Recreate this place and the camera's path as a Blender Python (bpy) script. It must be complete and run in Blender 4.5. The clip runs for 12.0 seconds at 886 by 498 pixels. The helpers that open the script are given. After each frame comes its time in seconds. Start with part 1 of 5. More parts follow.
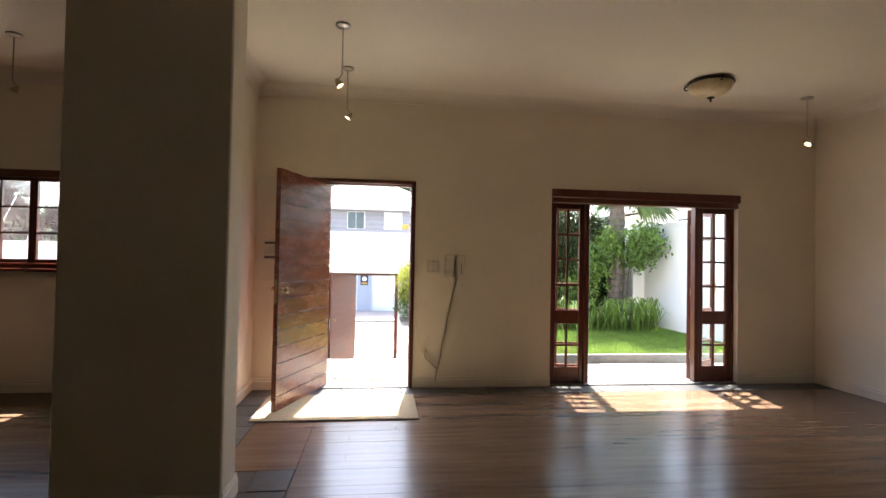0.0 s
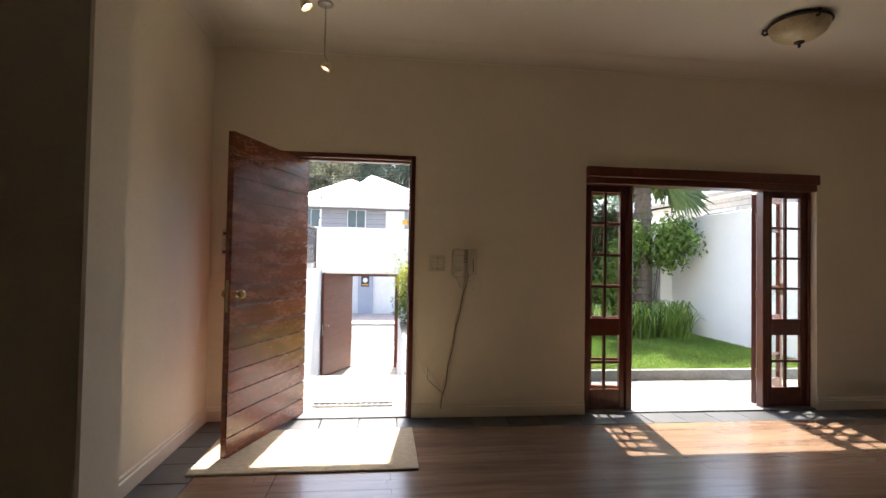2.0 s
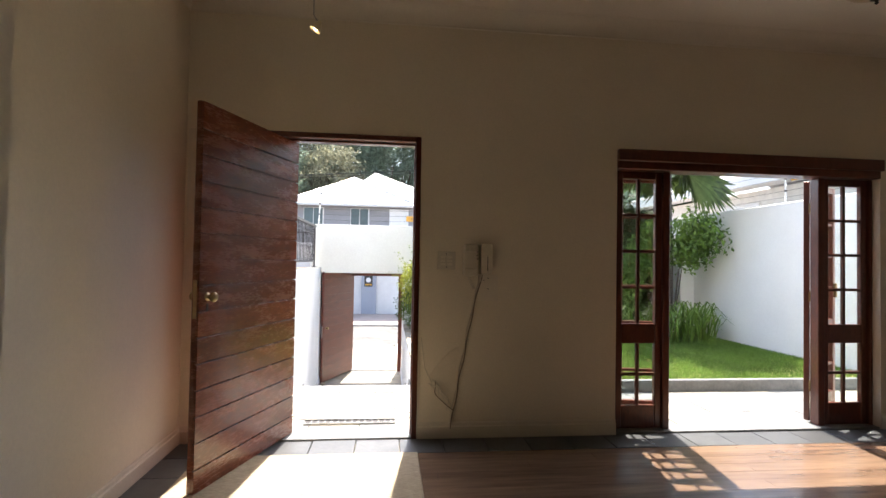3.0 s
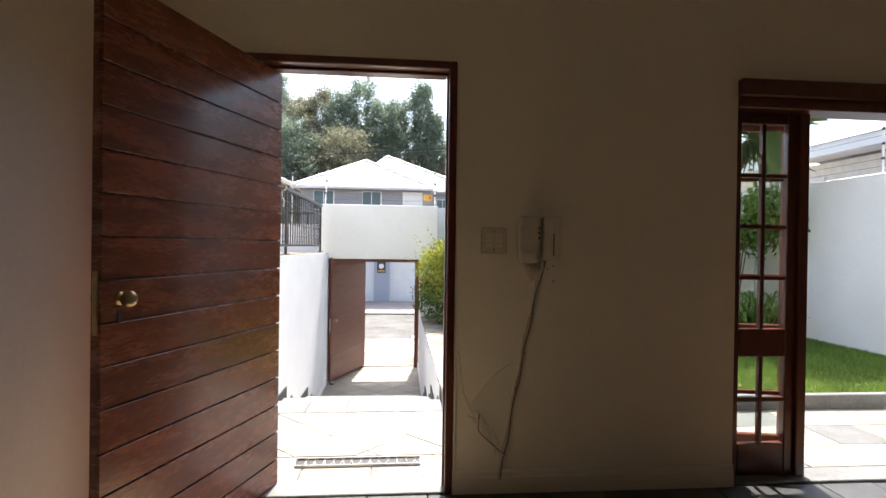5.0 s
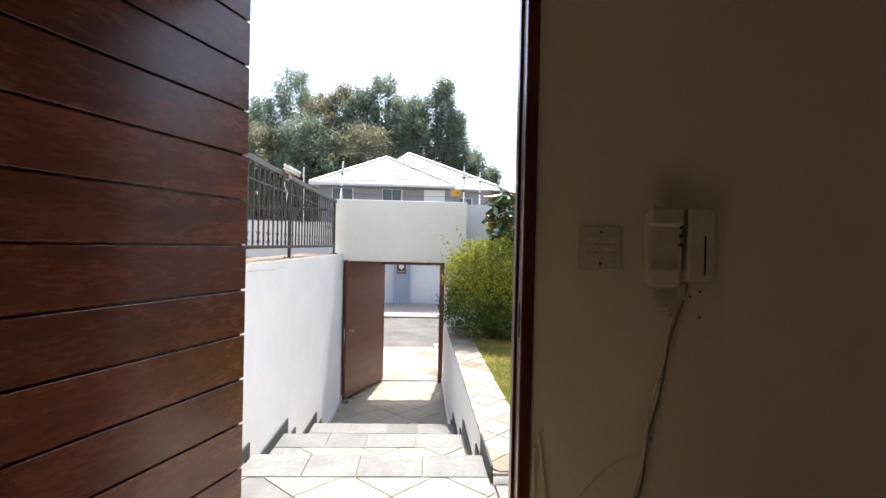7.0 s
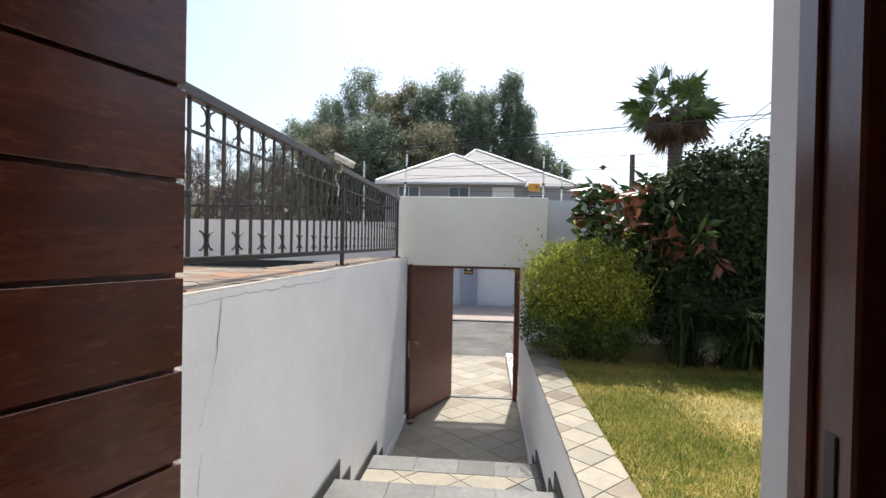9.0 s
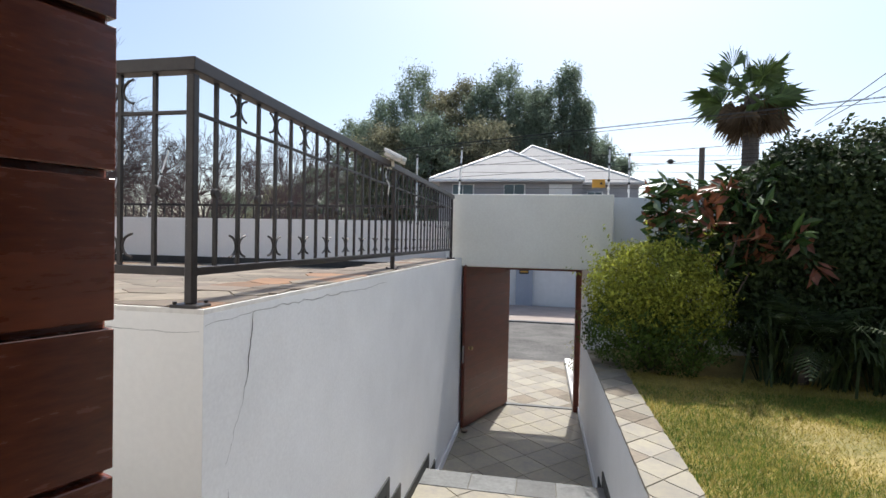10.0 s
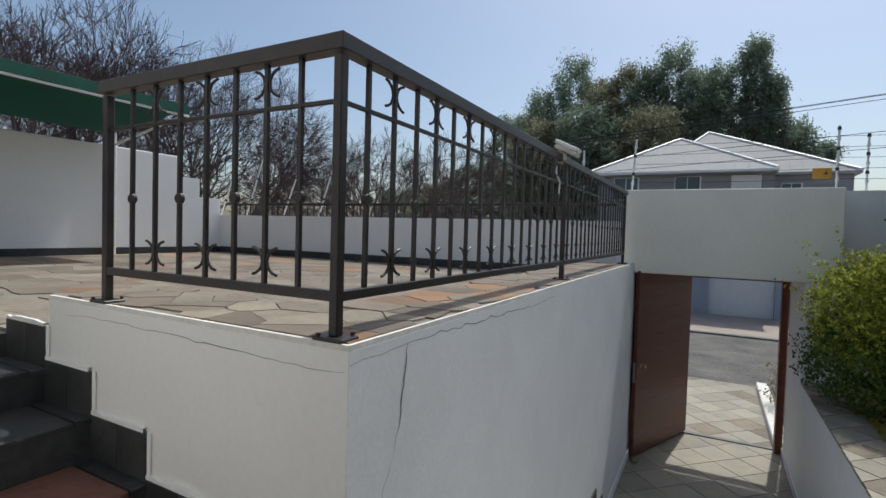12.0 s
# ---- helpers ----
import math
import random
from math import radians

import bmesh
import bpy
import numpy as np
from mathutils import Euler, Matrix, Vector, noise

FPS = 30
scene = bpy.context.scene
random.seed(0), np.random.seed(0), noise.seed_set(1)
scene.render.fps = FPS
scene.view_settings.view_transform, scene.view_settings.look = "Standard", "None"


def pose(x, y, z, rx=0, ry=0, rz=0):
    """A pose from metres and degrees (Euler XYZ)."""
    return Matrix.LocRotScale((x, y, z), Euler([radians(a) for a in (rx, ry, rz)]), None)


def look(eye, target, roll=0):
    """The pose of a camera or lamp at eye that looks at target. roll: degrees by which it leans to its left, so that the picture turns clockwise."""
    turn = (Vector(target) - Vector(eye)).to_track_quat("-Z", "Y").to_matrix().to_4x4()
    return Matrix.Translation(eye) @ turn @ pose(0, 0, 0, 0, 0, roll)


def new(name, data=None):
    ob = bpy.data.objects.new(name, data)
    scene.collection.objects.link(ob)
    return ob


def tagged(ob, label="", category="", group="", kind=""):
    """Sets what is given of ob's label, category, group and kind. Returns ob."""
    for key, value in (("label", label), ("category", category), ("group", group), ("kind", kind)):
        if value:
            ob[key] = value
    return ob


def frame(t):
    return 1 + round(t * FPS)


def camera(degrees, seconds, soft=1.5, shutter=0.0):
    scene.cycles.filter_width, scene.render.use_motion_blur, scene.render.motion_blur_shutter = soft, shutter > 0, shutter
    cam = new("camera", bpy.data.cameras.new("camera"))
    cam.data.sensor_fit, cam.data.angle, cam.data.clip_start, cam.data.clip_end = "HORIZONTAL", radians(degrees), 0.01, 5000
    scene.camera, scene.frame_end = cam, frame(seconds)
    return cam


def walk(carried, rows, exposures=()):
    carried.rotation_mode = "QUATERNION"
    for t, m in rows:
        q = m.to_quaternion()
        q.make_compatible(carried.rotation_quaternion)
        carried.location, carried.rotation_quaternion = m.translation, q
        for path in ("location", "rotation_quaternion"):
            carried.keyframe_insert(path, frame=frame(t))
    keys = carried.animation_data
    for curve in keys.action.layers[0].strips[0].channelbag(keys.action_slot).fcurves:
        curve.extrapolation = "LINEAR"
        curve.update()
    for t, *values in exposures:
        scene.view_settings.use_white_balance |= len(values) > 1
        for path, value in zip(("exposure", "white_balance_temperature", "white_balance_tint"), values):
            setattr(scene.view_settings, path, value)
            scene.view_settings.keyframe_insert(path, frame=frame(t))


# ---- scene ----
cam = camera(83.0, 12.0)
PATH = [
    (0, (0.88, 0.341, 1.3), (1.125, 2.325, 1.344), 1.1),
    (0.5, (0.919, 0.622, 1.293), (1.171, 2.606, 1.339), 1.1),
    (1, (0.954, 0.868, 1.281), (1.193, 2.854, 1.328), 1.0),
    (1.5, (0.974, 1.149, 1.267), (1.204, 3.135, 1.318), 1.0),
    (2, (0.985, 1.404, 1.253), (1.216, 3.39, 1.302), 1.0),
    (2.5, (1.005, 1.687, 1.245), (1.227, 3.674, 1.294), 1.0),
    (3, (1.007, 1.943, 1.232), (1.222, 3.931, 1.28), 1.0),
    (5, (0.959, 3.019, 1.203), (1.126, 5.012, 1.193), 0.8),
    (5.5, (0.96, 3.282, 1.213), (1.099, 5.277, 1.199), 0.8),
    (6, (0.951, 3.531, 1.205), (1.069, 5.528, 1.191), 0.9),
    (6.5, (0.922, 3.77, 1.214), (1.033, 5.767, 1.202), 1.2),
    (8.5, (0.82, 4.688, 1.277), (0.733, 6.686, 1.253), 0.9),
    (9, (0.798, 4.873, 1.274), (0.625, 6.865, 1.25), 1.1),
    (9.5, (0.772, 5.044, 1.295), (0.499, 7.025, 1.263), 1.1),
    (10, (0.74, 5.176, 1.303), (0.355, 7.139, 1.266), 1.2),
    (10.5, (0.7, 5.321, 1.326), (0.159, 7.245, 1.28), 1.6),
    (11, (0.651, 5.415, 1.334), (-0.045, 7.289, 1.279), 1.6),
    (11.5, (0.576, 5.5, 1.345), (-0.264, 7.314, 1.28), 1.7),
    (12, (0.52, 5.547, 1.358), (-0.429, 7.306, 1.289), 1.7),
]
EXPOSURES = [(0, 3.1, 6650, 12), (2.5, 2.35, 6600, 12), (5, 1.82, 6600, 12), (6.5, 1.6, 6600, 12), (8.5, 0.85, 6700, 11), (9.5, 0.55, 6500, 10), (10.5, 0.27, 6230, 9.5), (12, -0.27, 6200, 6)]
walk(cam, [(t, look(eye, target, roll)) for t, eye, target, roll in PATH], EXPOSURES)

# ---- daylight ----
SUN_EL, SUN_AZ = 61.5, 8.0  # degrees; azimuth from +y towards +x
world = bpy.data.worlds.new("sky")
scene.world = world
world.use_nodes = True
wn = world.node_tree
sky = wn.nodes.new("ShaderNodeTexSky")
sky.sky_type, sky.sun_disc = "NISHITA", False
sky.sun_elevation, sky.sun_rotation = radians(SUN_EL), radians(SUN_AZ)
sky.dust_density, sky.air_density, sky.ozone_density = 2.5, 1.0, 0.5
wn.links.new(sky.outputs[0], wn.nodes["Background"].inputs[0])
wn.nodes["Background"].inputs[1].default_value = 0.15
sun = new("sun", bpy.data.lights.new("sun", "SUN"))
sun.data.energy, sun.data.angle, sun.data.color = 3.6, radians(0.6), (1.0, 0.95, 0.87)
to_sun = Vector((math.sin(radians(SUN_AZ)) * math.cos(radians(SUN_EL)), math.cos(radians(SUN_AZ)) * math.cos(radians(SUN_EL)), math.sin(radians(SUN_EL))))
sun.matrix_world = look(to_sun * 30, (0, 0, 0))


# ---- materials ----
def material(name, color, rough=0.6, vary=0.15, scale=6.0, fine=60.0, bump=0.15, metal=0.0, piece=0.0, island=0.0, coat=0.0, stretch=(1, 1, 1), tint=None, depth=0.004, spec=0.5):
    """A surface with broad stains, fine grain and relief; piece varies it from object to object, island from leaf to leaf."""
    m = bpy.data.materials.new(name)
    m.use_nodes = True
    n, link = m.node_tree.nodes, m.node_tree.links.new
    b = n["Principled BSDF"]
    b.inputs["Roughness"].default_value, b.inputs["Metallic"].default_value = rough, metal
    b.inputs["Coat Weight"].default_value, b.inputs["Coat Roughness"].default_value = coat, 0.12
    b.inputs["Specular IOR Level"].default_value = spec
    geo, mapping = n.new("ShaderNodeNewGeometry"), n.new("ShaderNodeMapping")
    mapping.inputs["Scale"].default_value = stretch
    link(geo.outputs["Position"], mapping.inputs["Vector"])
    big, small = n.new("ShaderNodeTexNoise"), n.new("ShaderNodeTexNoise")
    for tex, s, d in ((big, scale, 4), (small, fine, 6)):
        tex.inputs["Scale"].default_value, tex.inputs["Detail"].default_value, tex.inputs["Roughness"].default_value = s, d, 0.62
        link(mapping.outputs[0], tex.inputs["Vector"])
    both = n.new("ShaderNodeMix")
    both.inputs["Factor"].default_value = 0.45
    link(big.outputs[0], both.inputs["A"]), link(small.outputs[0], both.inputs["B"])
    ramp = n.new("ShaderNodeValToRGB")
    c = Vector(color)
    lo, hi = c * (1 - vary * 1.6), c * (1 + vary)
    if tint is not None:
        lo = Vector(tint)
    ramp.color_ramp.elements[0].position, ramp.color_ramp.elements[0].color = 0.33, (*lo, 1)
    ramp.color_ramp.elements[1].position, ramp.color_ramp.elements[1].color = 0.67, (*hi, 1)
    link(both.outputs[0], ramp.inputs[0])
    out = ramp.outputs[0]
    if piece or island:
        hsv = n.new("ShaderNodeHueSaturation")
        rng = n.new("ShaderNodeMapRange")
        amount = piece or island
        rng.inputs["To Min"].default_value, rng.inputs["To Max"].default_value = 1 - amount, 1 + amount
        link(n.new("ShaderNodeObjectInfo").outputs["Random"] if piece else geo.outputs["Random Per Island"], rng.inputs["Value"])
        link(rng.outputs[0], hsv.inputs["Value"]), link(out, hsv.inputs["Color"])
        out = hsv.outputs[0]
    link(out, b.inputs["Base Color"])
    rr = n.new("ShaderNodeMapRange")
    rr.inputs["To Min"].default_value, rr.inputs["To Max"].default_value = max(0.03, rough * 0.75), min(1.0, rough * 1.25)
    link(both.outputs[0], rr.inputs["Value"]), link(rr.outputs[0], b.inputs["Roughness"])
    if bump:
        bp = n.new("ShaderNodeBump")
        bp.inputs["Strength"].default_value, bp.inputs["Distance"].default_value = bump, depth
        link(both.outputs[0], bp.inputs["Height"]), link(bp.outputs[0], b.inputs["Normal"])
    return m


def leaf_material(name, color, tint, through_=0.35, rough=0.45, island=0.35, spec=0.4):
    m = material(name, color, rough, 0.3, 1.2, 14, 0, island=island, tint=tint, spec=spec)
    n, link = m.node_tree.nodes, m.node_tree.links.new
    b, out = n["Principled BSDF"], n["Material Output"]
    tr, mix = n.new("ShaderNodeBsdfTranslucent"), n.new("ShaderNodeMixShader")
    mix.inputs[0].default_value = through_
    link(b.inputs["Base Color"].links[0].from_socket, tr.inputs[0])
    link(b.outputs[0], mix.inputs[1]), link(tr.outputs[0], mix.inputs[2]), link(mix.outputs[0], out.inputs[0])
    return m


def glow_material(name, color, strength):
    m = bpy.data.materials.new(name)
    m.use_nodes = True
    b = m.node_tree.nodes["Principled BSDF"]
    b.inputs["Base Color"].default_value = (*color, 1)
    b.inputs["Emission Color"].default_value, b.inputs["Emission Strength"].default_value = (*color, 1), strength
    return m


def glass_material():
    m = bpy.data.materials.new("window_glass")
    m.use_nodes = True
    n, link = m.node_tree.nodes, m.node_tree.links.new
    mix, clear, gloss, lw = n.new("ShaderNodeMixShader"), n.new("ShaderNodeBsdfTransparent"), n.new("ShaderNodeBsdfGlossy"), n.new("ShaderNodeLayerWeight")
    power, gain = n.new("ShaderNodeMath"), n.new("ShaderNodeMath")
    power.operation, gain.operation = "POWER", "MULTIPLY_ADD"
    power.inputs[1].default_value, gain.inputs[1].default_value, gain.inputs[2].default_value = 4.0, 0.45, 0.03
    clear.inputs[0].default_value = (0.95, 0.97, 0.96, 1)
    gloss.inputs["Roughness"].default_value = 0.02
    link(lw.outputs["Facing"], power.inputs[0]), link(power.outputs[0], gain.inputs[0]), link(gain.outputs[0], mix.inputs[0])
    link(clear.outputs[0], mix.inputs[1]), link(gloss.outputs[0], mix.inputs[2])
    link(mix.outputs[0], n["Material Output"].inputs[0])
    return m


M_WALL = material("cream_wall_paint", (0.80, 0.72, 0.585), 0.75, 0.05, 1.4, 70, 0.12)
M_CEIL = material("ceiling_paint", (0.82, 0.76, 0.66), 0.8, 0.04, 1.0, 60, 0.06)
M_TRIM = material("cream_trim_gloss", (0.76, 0.69, 0.58), 0.45, 0.06, 3, 80, 0.05)
M_PLANK = material("dark_floor_wood", (0.185, 0.118, 0.074), 0.25, 0.3, 2.2, 9, 0.04, piece=0.07, stretch=(0.25, 2.5, 1), coat=0.12, depth=0.002, tint=(0.095, 0.056, 0.037))
M_DOOR = material("mahogany_varnish", (0.20, 0.052, 0.020), 0.27, 0.45, 3.0, 26, 0.12, stretch=(1, 1, 5), coat=0.22, piece=0.16, depth=0.002, tint=(0.085, 0.022, 0.012))
M_FRAME = material("mahogany_frame", (0.12, 0.03, 0.016), 0.3, 0.3, 5.0, 30, 0.1, stretch=(4, 4, 1), coat=0.3, depth=0.002)
M_GATE = material("gate_varnish", (0.13, 0.032, 0.016), 0.4, 0.3, 3.0, 25, 0.1, stretch=(1, 1, 4), coat=0.1, depth=0.002)
M_OUT = material("white_outdoor_paint", (0.81, 0.803, 0.775), 0.8, 0.04, 1.3, 45, 0.08, depth=0.004)
M_CREAM = material("aged_cream_paint", (0.80, 0.775, 0.68), 0.8, 0.06, 1.1, 40, 0.1, depth=0.004, tint=(0.74, 0.70, 0.60))
M_OUT2 = material("rough_white_plaster", (0.80, 0.81, 0.81), 0.55, 0.07, 1.6, 75, 0.22, depth=0.005)
M_COPE = material("weathered_white_paint", (0.74, 0.72, 0.67), 0.85, 0.12, 9, 45, 0.4)
M_SLATE = material("buff_slate", (0.285, 0.258, 0.185), 0.6, 0.2, 4.5, 28, 0.3, piece=0.14, tint=(0.22, 0.205, 0.185))
M_SLATEG = material("grey_slate", (0.155, 0.16, 0.158), 0.6, 0.25, 5, 30, 0.35, piece=0.2)
M_SLATED = material("dark_slate", (0.048, 0.05, 0.049), 0.62, 0.35, 5, 30, 0.4, piece=0.3, spec=0.35)
M_FLOORSLATE = material("honed_floor_slate", (0.062, 0.065, 0.066), 0.4, 0.3, 5, 30, 0.25, piece=0.25)
M_RUST = material("rust_slate", (0.20, 0.163, 0.128), 0.85, 0.25, 4, 26, 0.3, piece=0.2, tint=(0.16, 0.135, 0.11), spec=0.25)
M_TAN = material("tan_slate", (0.25, 0.215, 0.165), 0.85, 0.25, 4, 26, 0.3, piece=0.2, tint=(0.18, 0.155, 0.125), spec=0.25)
M_GROUT = material("grout", (0.24, 0.22, 0.185), 0.9, 0.2, 8, 60, 0.3)
M_IRON = material("dark_bronze_iron", (0.032, 0.026, 0.024), 0.42, 0.3, 12, 90, 0.15, metal=0.1)
M_BRASS = material("worn_brass", (0.42, 0.31, 0.16), 0.32, 0.3, 20, 120, 0.1, metal=1.0)
M_STEEL = material("brushed_steel", (0.5, 0.48, 0.45), 0.35, 0.15, 20, 120, 0.1, metal=1.0)
M_PLASTIC = material("aged_white_plastic", (0.66, 0.60, 0.50), 0.4, 0.08, 9, 80, 0.05)
# brown for the cable's shadow line, and for one strand of the bundle
M_WIRESHADE = material("brown_wire_shade", (0.24, 0.17, 0.11), 0.5, 0.2, 12, 80, 0.05)
M_DARK = material("dark_plastic", (0.03, 0.028, 0.026), 0.5, 0.2, 12, 80, 0.05)
M_MAT = material("woven_sisal", (0.40, 0.335, 0.225), 0.9, 0.25, 30, 220, 0.8, stretch=(1, 3, 1))
M_GLASS = glass_material()
M_BULB = glow_material("lamp_glow", (1.0, 0.78, 0.5), 6.0)
M_BOWL = material("alabaster_glass", (0.68, 0.57, 0.36), 0.3, 0.15, 9, 40, 0.05)
M_ASPH = material("street_gravel_asphalt", (0.125, 0.12, 0.11), 0.9, 0.45, 1.2, 18, 0.6)
M_DRIVE = material("pink_paving", (0.36, 0.30, 0.26), 0.85, 0.15, 2, 30, 0.3)
M_EARTH = material("dry_earth", (0.17, 0.12, 0.08), 0.95, 0.3, 2, 30, 0.5)
M_GRASSBED = material("lawn_thatch", (0.42, 0.32, 0.13), 0.95, 0.25, 1.1, 35, 0.6, tint=(0.14, 0.15, 0.045))
M_GRASS = leaf_material("grass_blades", (0.46, 0.36, 0.11), (0.17, 0.20, 0.035), 0.4, 0.6, 0.4)
M_GRASSG = leaf_material("green_grass_blades", (0.13, 0.22, 0.04), (0.07, 0.13, 0.02), 0.4, 0.5, 0.35)
M_BARK = material("grey_bark", (0.12, 0.095, 0.075), 0.9, 0.35, 4, 30, 0.6, stretch=(1, 1, 0.3))
M_TWIG = material("bare_twigs", (0.10, 0.07, 0.068), 0.9, 0.3, 4, 30, 0.3)
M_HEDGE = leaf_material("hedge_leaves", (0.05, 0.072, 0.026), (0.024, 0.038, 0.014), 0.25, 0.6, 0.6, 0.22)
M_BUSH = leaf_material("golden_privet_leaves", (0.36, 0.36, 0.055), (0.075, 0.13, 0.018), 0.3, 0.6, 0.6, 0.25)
# the bush's leaves again, darkened for the shade under its crown
M_BUSHSHADE = leaf_material("shaded_privet_leaves", (0.085, 0.13, 0.025), (0.035, 0.065, 0.012), 0.3, 0.6, 0.45, 0.2)
M_FIG = leaf_material("rubber_fig_leaves", (0.05, 0.085, 0.025), (0.028, 0.055, 0.016), 0.2, 0.25, 0.4)
M_FIGRED = leaf_material("young_red_fig_leaves", (0.25, 0.095, 0.05), (0.15, 0.06, 0.03), 0.3, 0.3, 0.4)
M_PALM = leaf_material("palm_fronds", (0.12, 0.17, 0.05), (0.06, 0.10, 0.03), 0.3, 0.4, 0.35)
M_PALMDRY = leaf_material("dry_palm_skirt", (0.16, 0.11, 0.06), (0.08, 0.05, 0.03), 0.2, 0.8, 0.3)
# both gum colours are paled and greyed: distance haze is mixed into them
M_GUM = leaf_material("hazy_gum_leaves", (0.22, 0.275, 0.20), (0.15, 0.195, 0.135), 0.55, 0.6, 0.4)
M_GUM2 = leaf_material("hazy_olive_leaves", (0.27, 0.265, 0.175), (0.19, 0.19, 0.12), 0.55, 0.6, 0.4)
M_SHRUB = leaf_material("garden_shrub_leaves", (0.14, 0.22, 0.04), (0.07, 0.13, 0.025), 0.4, 0.4, 0.35)
M_ROOFW = material("white_metal_roof", (0.36, 0.355, 0.345), 0.75, 0.08, 2, 30, 0.05, spec=0.25)
M_SIDING = material("grey_siding", (0.30, 0.30, 0.31), 0.7, 0.08, 2, 30, 0.1, piece=0.06)
M_BLUEGREY = material("blue_grey_wall", (0.34, 0.37, 0.42), 0.8, 0.07, 1, 30, 0.15)
M_PANE = material("dark_window_pane", (0.07, 0.10, 0.11), 0.08, 0.2, 0.6, 5, 0)
M_WHITE = material("white_gloss_paint", (0.75, 0.75, 0.73), 0.45, 0.05, 4, 40, 0.05)
M_GREEN = material("green_awning_canvas", (0.015, 0.10, 0.065), 0.7, 0.2, 4, 60, 0.2)
M_SIGN = material("yellow_sign_enamel", (0.55, 0.28, 0.03), 0.5, 0.08, 8, 60, 0.05)
M_TERRA = material("orange_rust_slate", (0.29, 0.16, 0.09), 0.85, 0.3, 4, 26, 0.3, piece=0.2, tint=(0.2, 0.15, 0.11), spec=0.25)
M_REDBRICK = material("terracotta_slate", (0.16, 0.07, 0.05), 0.7, 0.3, 5, 30, 0.35, piece=0.2)


# ---- building helpers ----
def box(bm, x0, y0, z0, x1, y1, z1, bevel=0.0):
    got = bmesh.ops.create_cube(bm, size=1, matrix=Matrix.LocRotScale(((x0 + x1) / 2, (y0 + y1) / 2, (z0 + z1) / 2), None, (abs(x1 - x0), abs(y1 - y0), abs(z1 - z0))))
    if bevel:
        edges = list({e for v in got["verts"] for e in v.link_edges})
        bmesh.ops.bevel(bm, geom=edges, offset=bevel, segments=1, affect="EDGES")
    return bm


def made_box(*a, bevel=0.0):
    return box(bmesh.new(), *a, bevel=bevel)


def cyl(bm, p0, p1, r0, r1=None, seg=10):
    p0, p1 = Vector(p0), Vector(p1)
    d = p1 - p0
    m = Matrix.Translation((p0 + p1) / 2) @ d.to_track_quat("Z", "Y").to_matrix().to_4x4()
    bmesh.ops.create_cone(bm, cap_ends=True, segments=seg, radius1=r0, radius2=r0 if r1 is None else r1, depth=d.length, matrix=m)
    return bm


def tube(bm, points, r, seg=6):
    """A round bar swept through the points as one closed skin."""
    pts = [Vector(p) for p in points]
    u = (pts[1] - pts[0]).orthogonal().normalized()
    rings = []
    for i, p in enumerate(pts):
        d = (pts[min(i + 1, len(pts) - 1)] - pts[max(i - 1, 0)]).normalized()
        u = (u - d * u.dot(d)).normalized()
        w = d.cross(u)
        rings.append([bm.verts.new(p + (u * math.cos(2 * math.pi * k / seg) + w * math.sin(2 * math.pi * k / seg)) * r) for k in range(seg)])
    for a, b in zip(rings[:-1], rings[1:]):
        for k in range(seg):
            bm.faces.new((a[k], a[(k + 1) % seg], b[(k + 1) % seg], b[k]))
    bm.faces.new(rings[0]), bm.faces.new(rings[-1])
    return bm


def lathe(bm, profile, origin=(0, 0, 0), seg=24):
    """Spin a profile of (radius, height) pairs round the vertical."""
    rings = []
    for r, z in profile:
        rings.append([bm.verts.new((origin[0] + r * math.cos(2 * math.pi * i / seg), origin[1] + r * math.sin(2 * math.pi * i / seg), origin[2] + z)) for i in range(seg)])
    for a, b in zip(rings[:-1], rings[1:]):
        for i in range(seg):
            bm.faces.new((a[i], a[(i + 1) % seg], b[(i + 1) % seg], b[i]))
    return bm


def linked(name, bm, mat, smooth=False):
    me = bpy.data.meshes.new(name)
    bmesh.ops.recalc_face_normals(bm, faces=bm.faces)
    bm.to_mesh(me)
    bm.free()
    me.materials.append(mat)
    if smooth:
        me.shade_smooth()
    return new(name, me)


def part(name, bm, mat, parent, label="", smooth=False):
    ob = linked(name, bm, mat, smooth)
    ob.parent = parent
    return tagged(ob, label)


def raw(name, verts, faces, mat, parent=None):
    me = bpy.data.meshes.new(name)
    me.from_pydata(verts, [], faces)
    me.materials.append(mat)
    ob = new(name, me)
    ob.parent = parent
    return ob


def thing(name, label, category, at=None, group="", kind=""):
    ob = new(name)
    ob.empty_display_size = 0.1
    if at is not None:
        ob.matrix_basis = at
    return tagged(ob, label, category, group, kind)


def setting(name, bm, mat, label, category="", smooth=False):
    return tagged(linked(name, bm, mat, smooth), label, category or name.split("_")[0], kind="structure")


def wall_cells(xs, zs, y0, y1, holes):
    """A wall along x with rectangular openings (x0, z0, x1, z1) right through it."""
    bm = bmesh.new()
    xs, zs = sorted(xs), sorted(zs)
    for xa, xb in zip(xs[:-1], xs[1:]):
        for za, zb in zip(zs[:-1], zs[1:]):
            if not any(h[0] <= (xa + xb) / 2 <= h[2] and h[1] <= (za + zb) / 2 <= h[3] for h in holes):
                box(bm, xa, y0, za, xb, y1, zb)
    bmesh.ops.remove_doubles(bm, verts=bm.verts, dist=0.0005)
    inner = [f for f in bm.faces if any(g is not f and set(g.verts) == set(f.verts) for g in f.verts[0].link_faces)]
    bmesh.ops.delete(bm, geom=inner, context="FACES")
    return bm


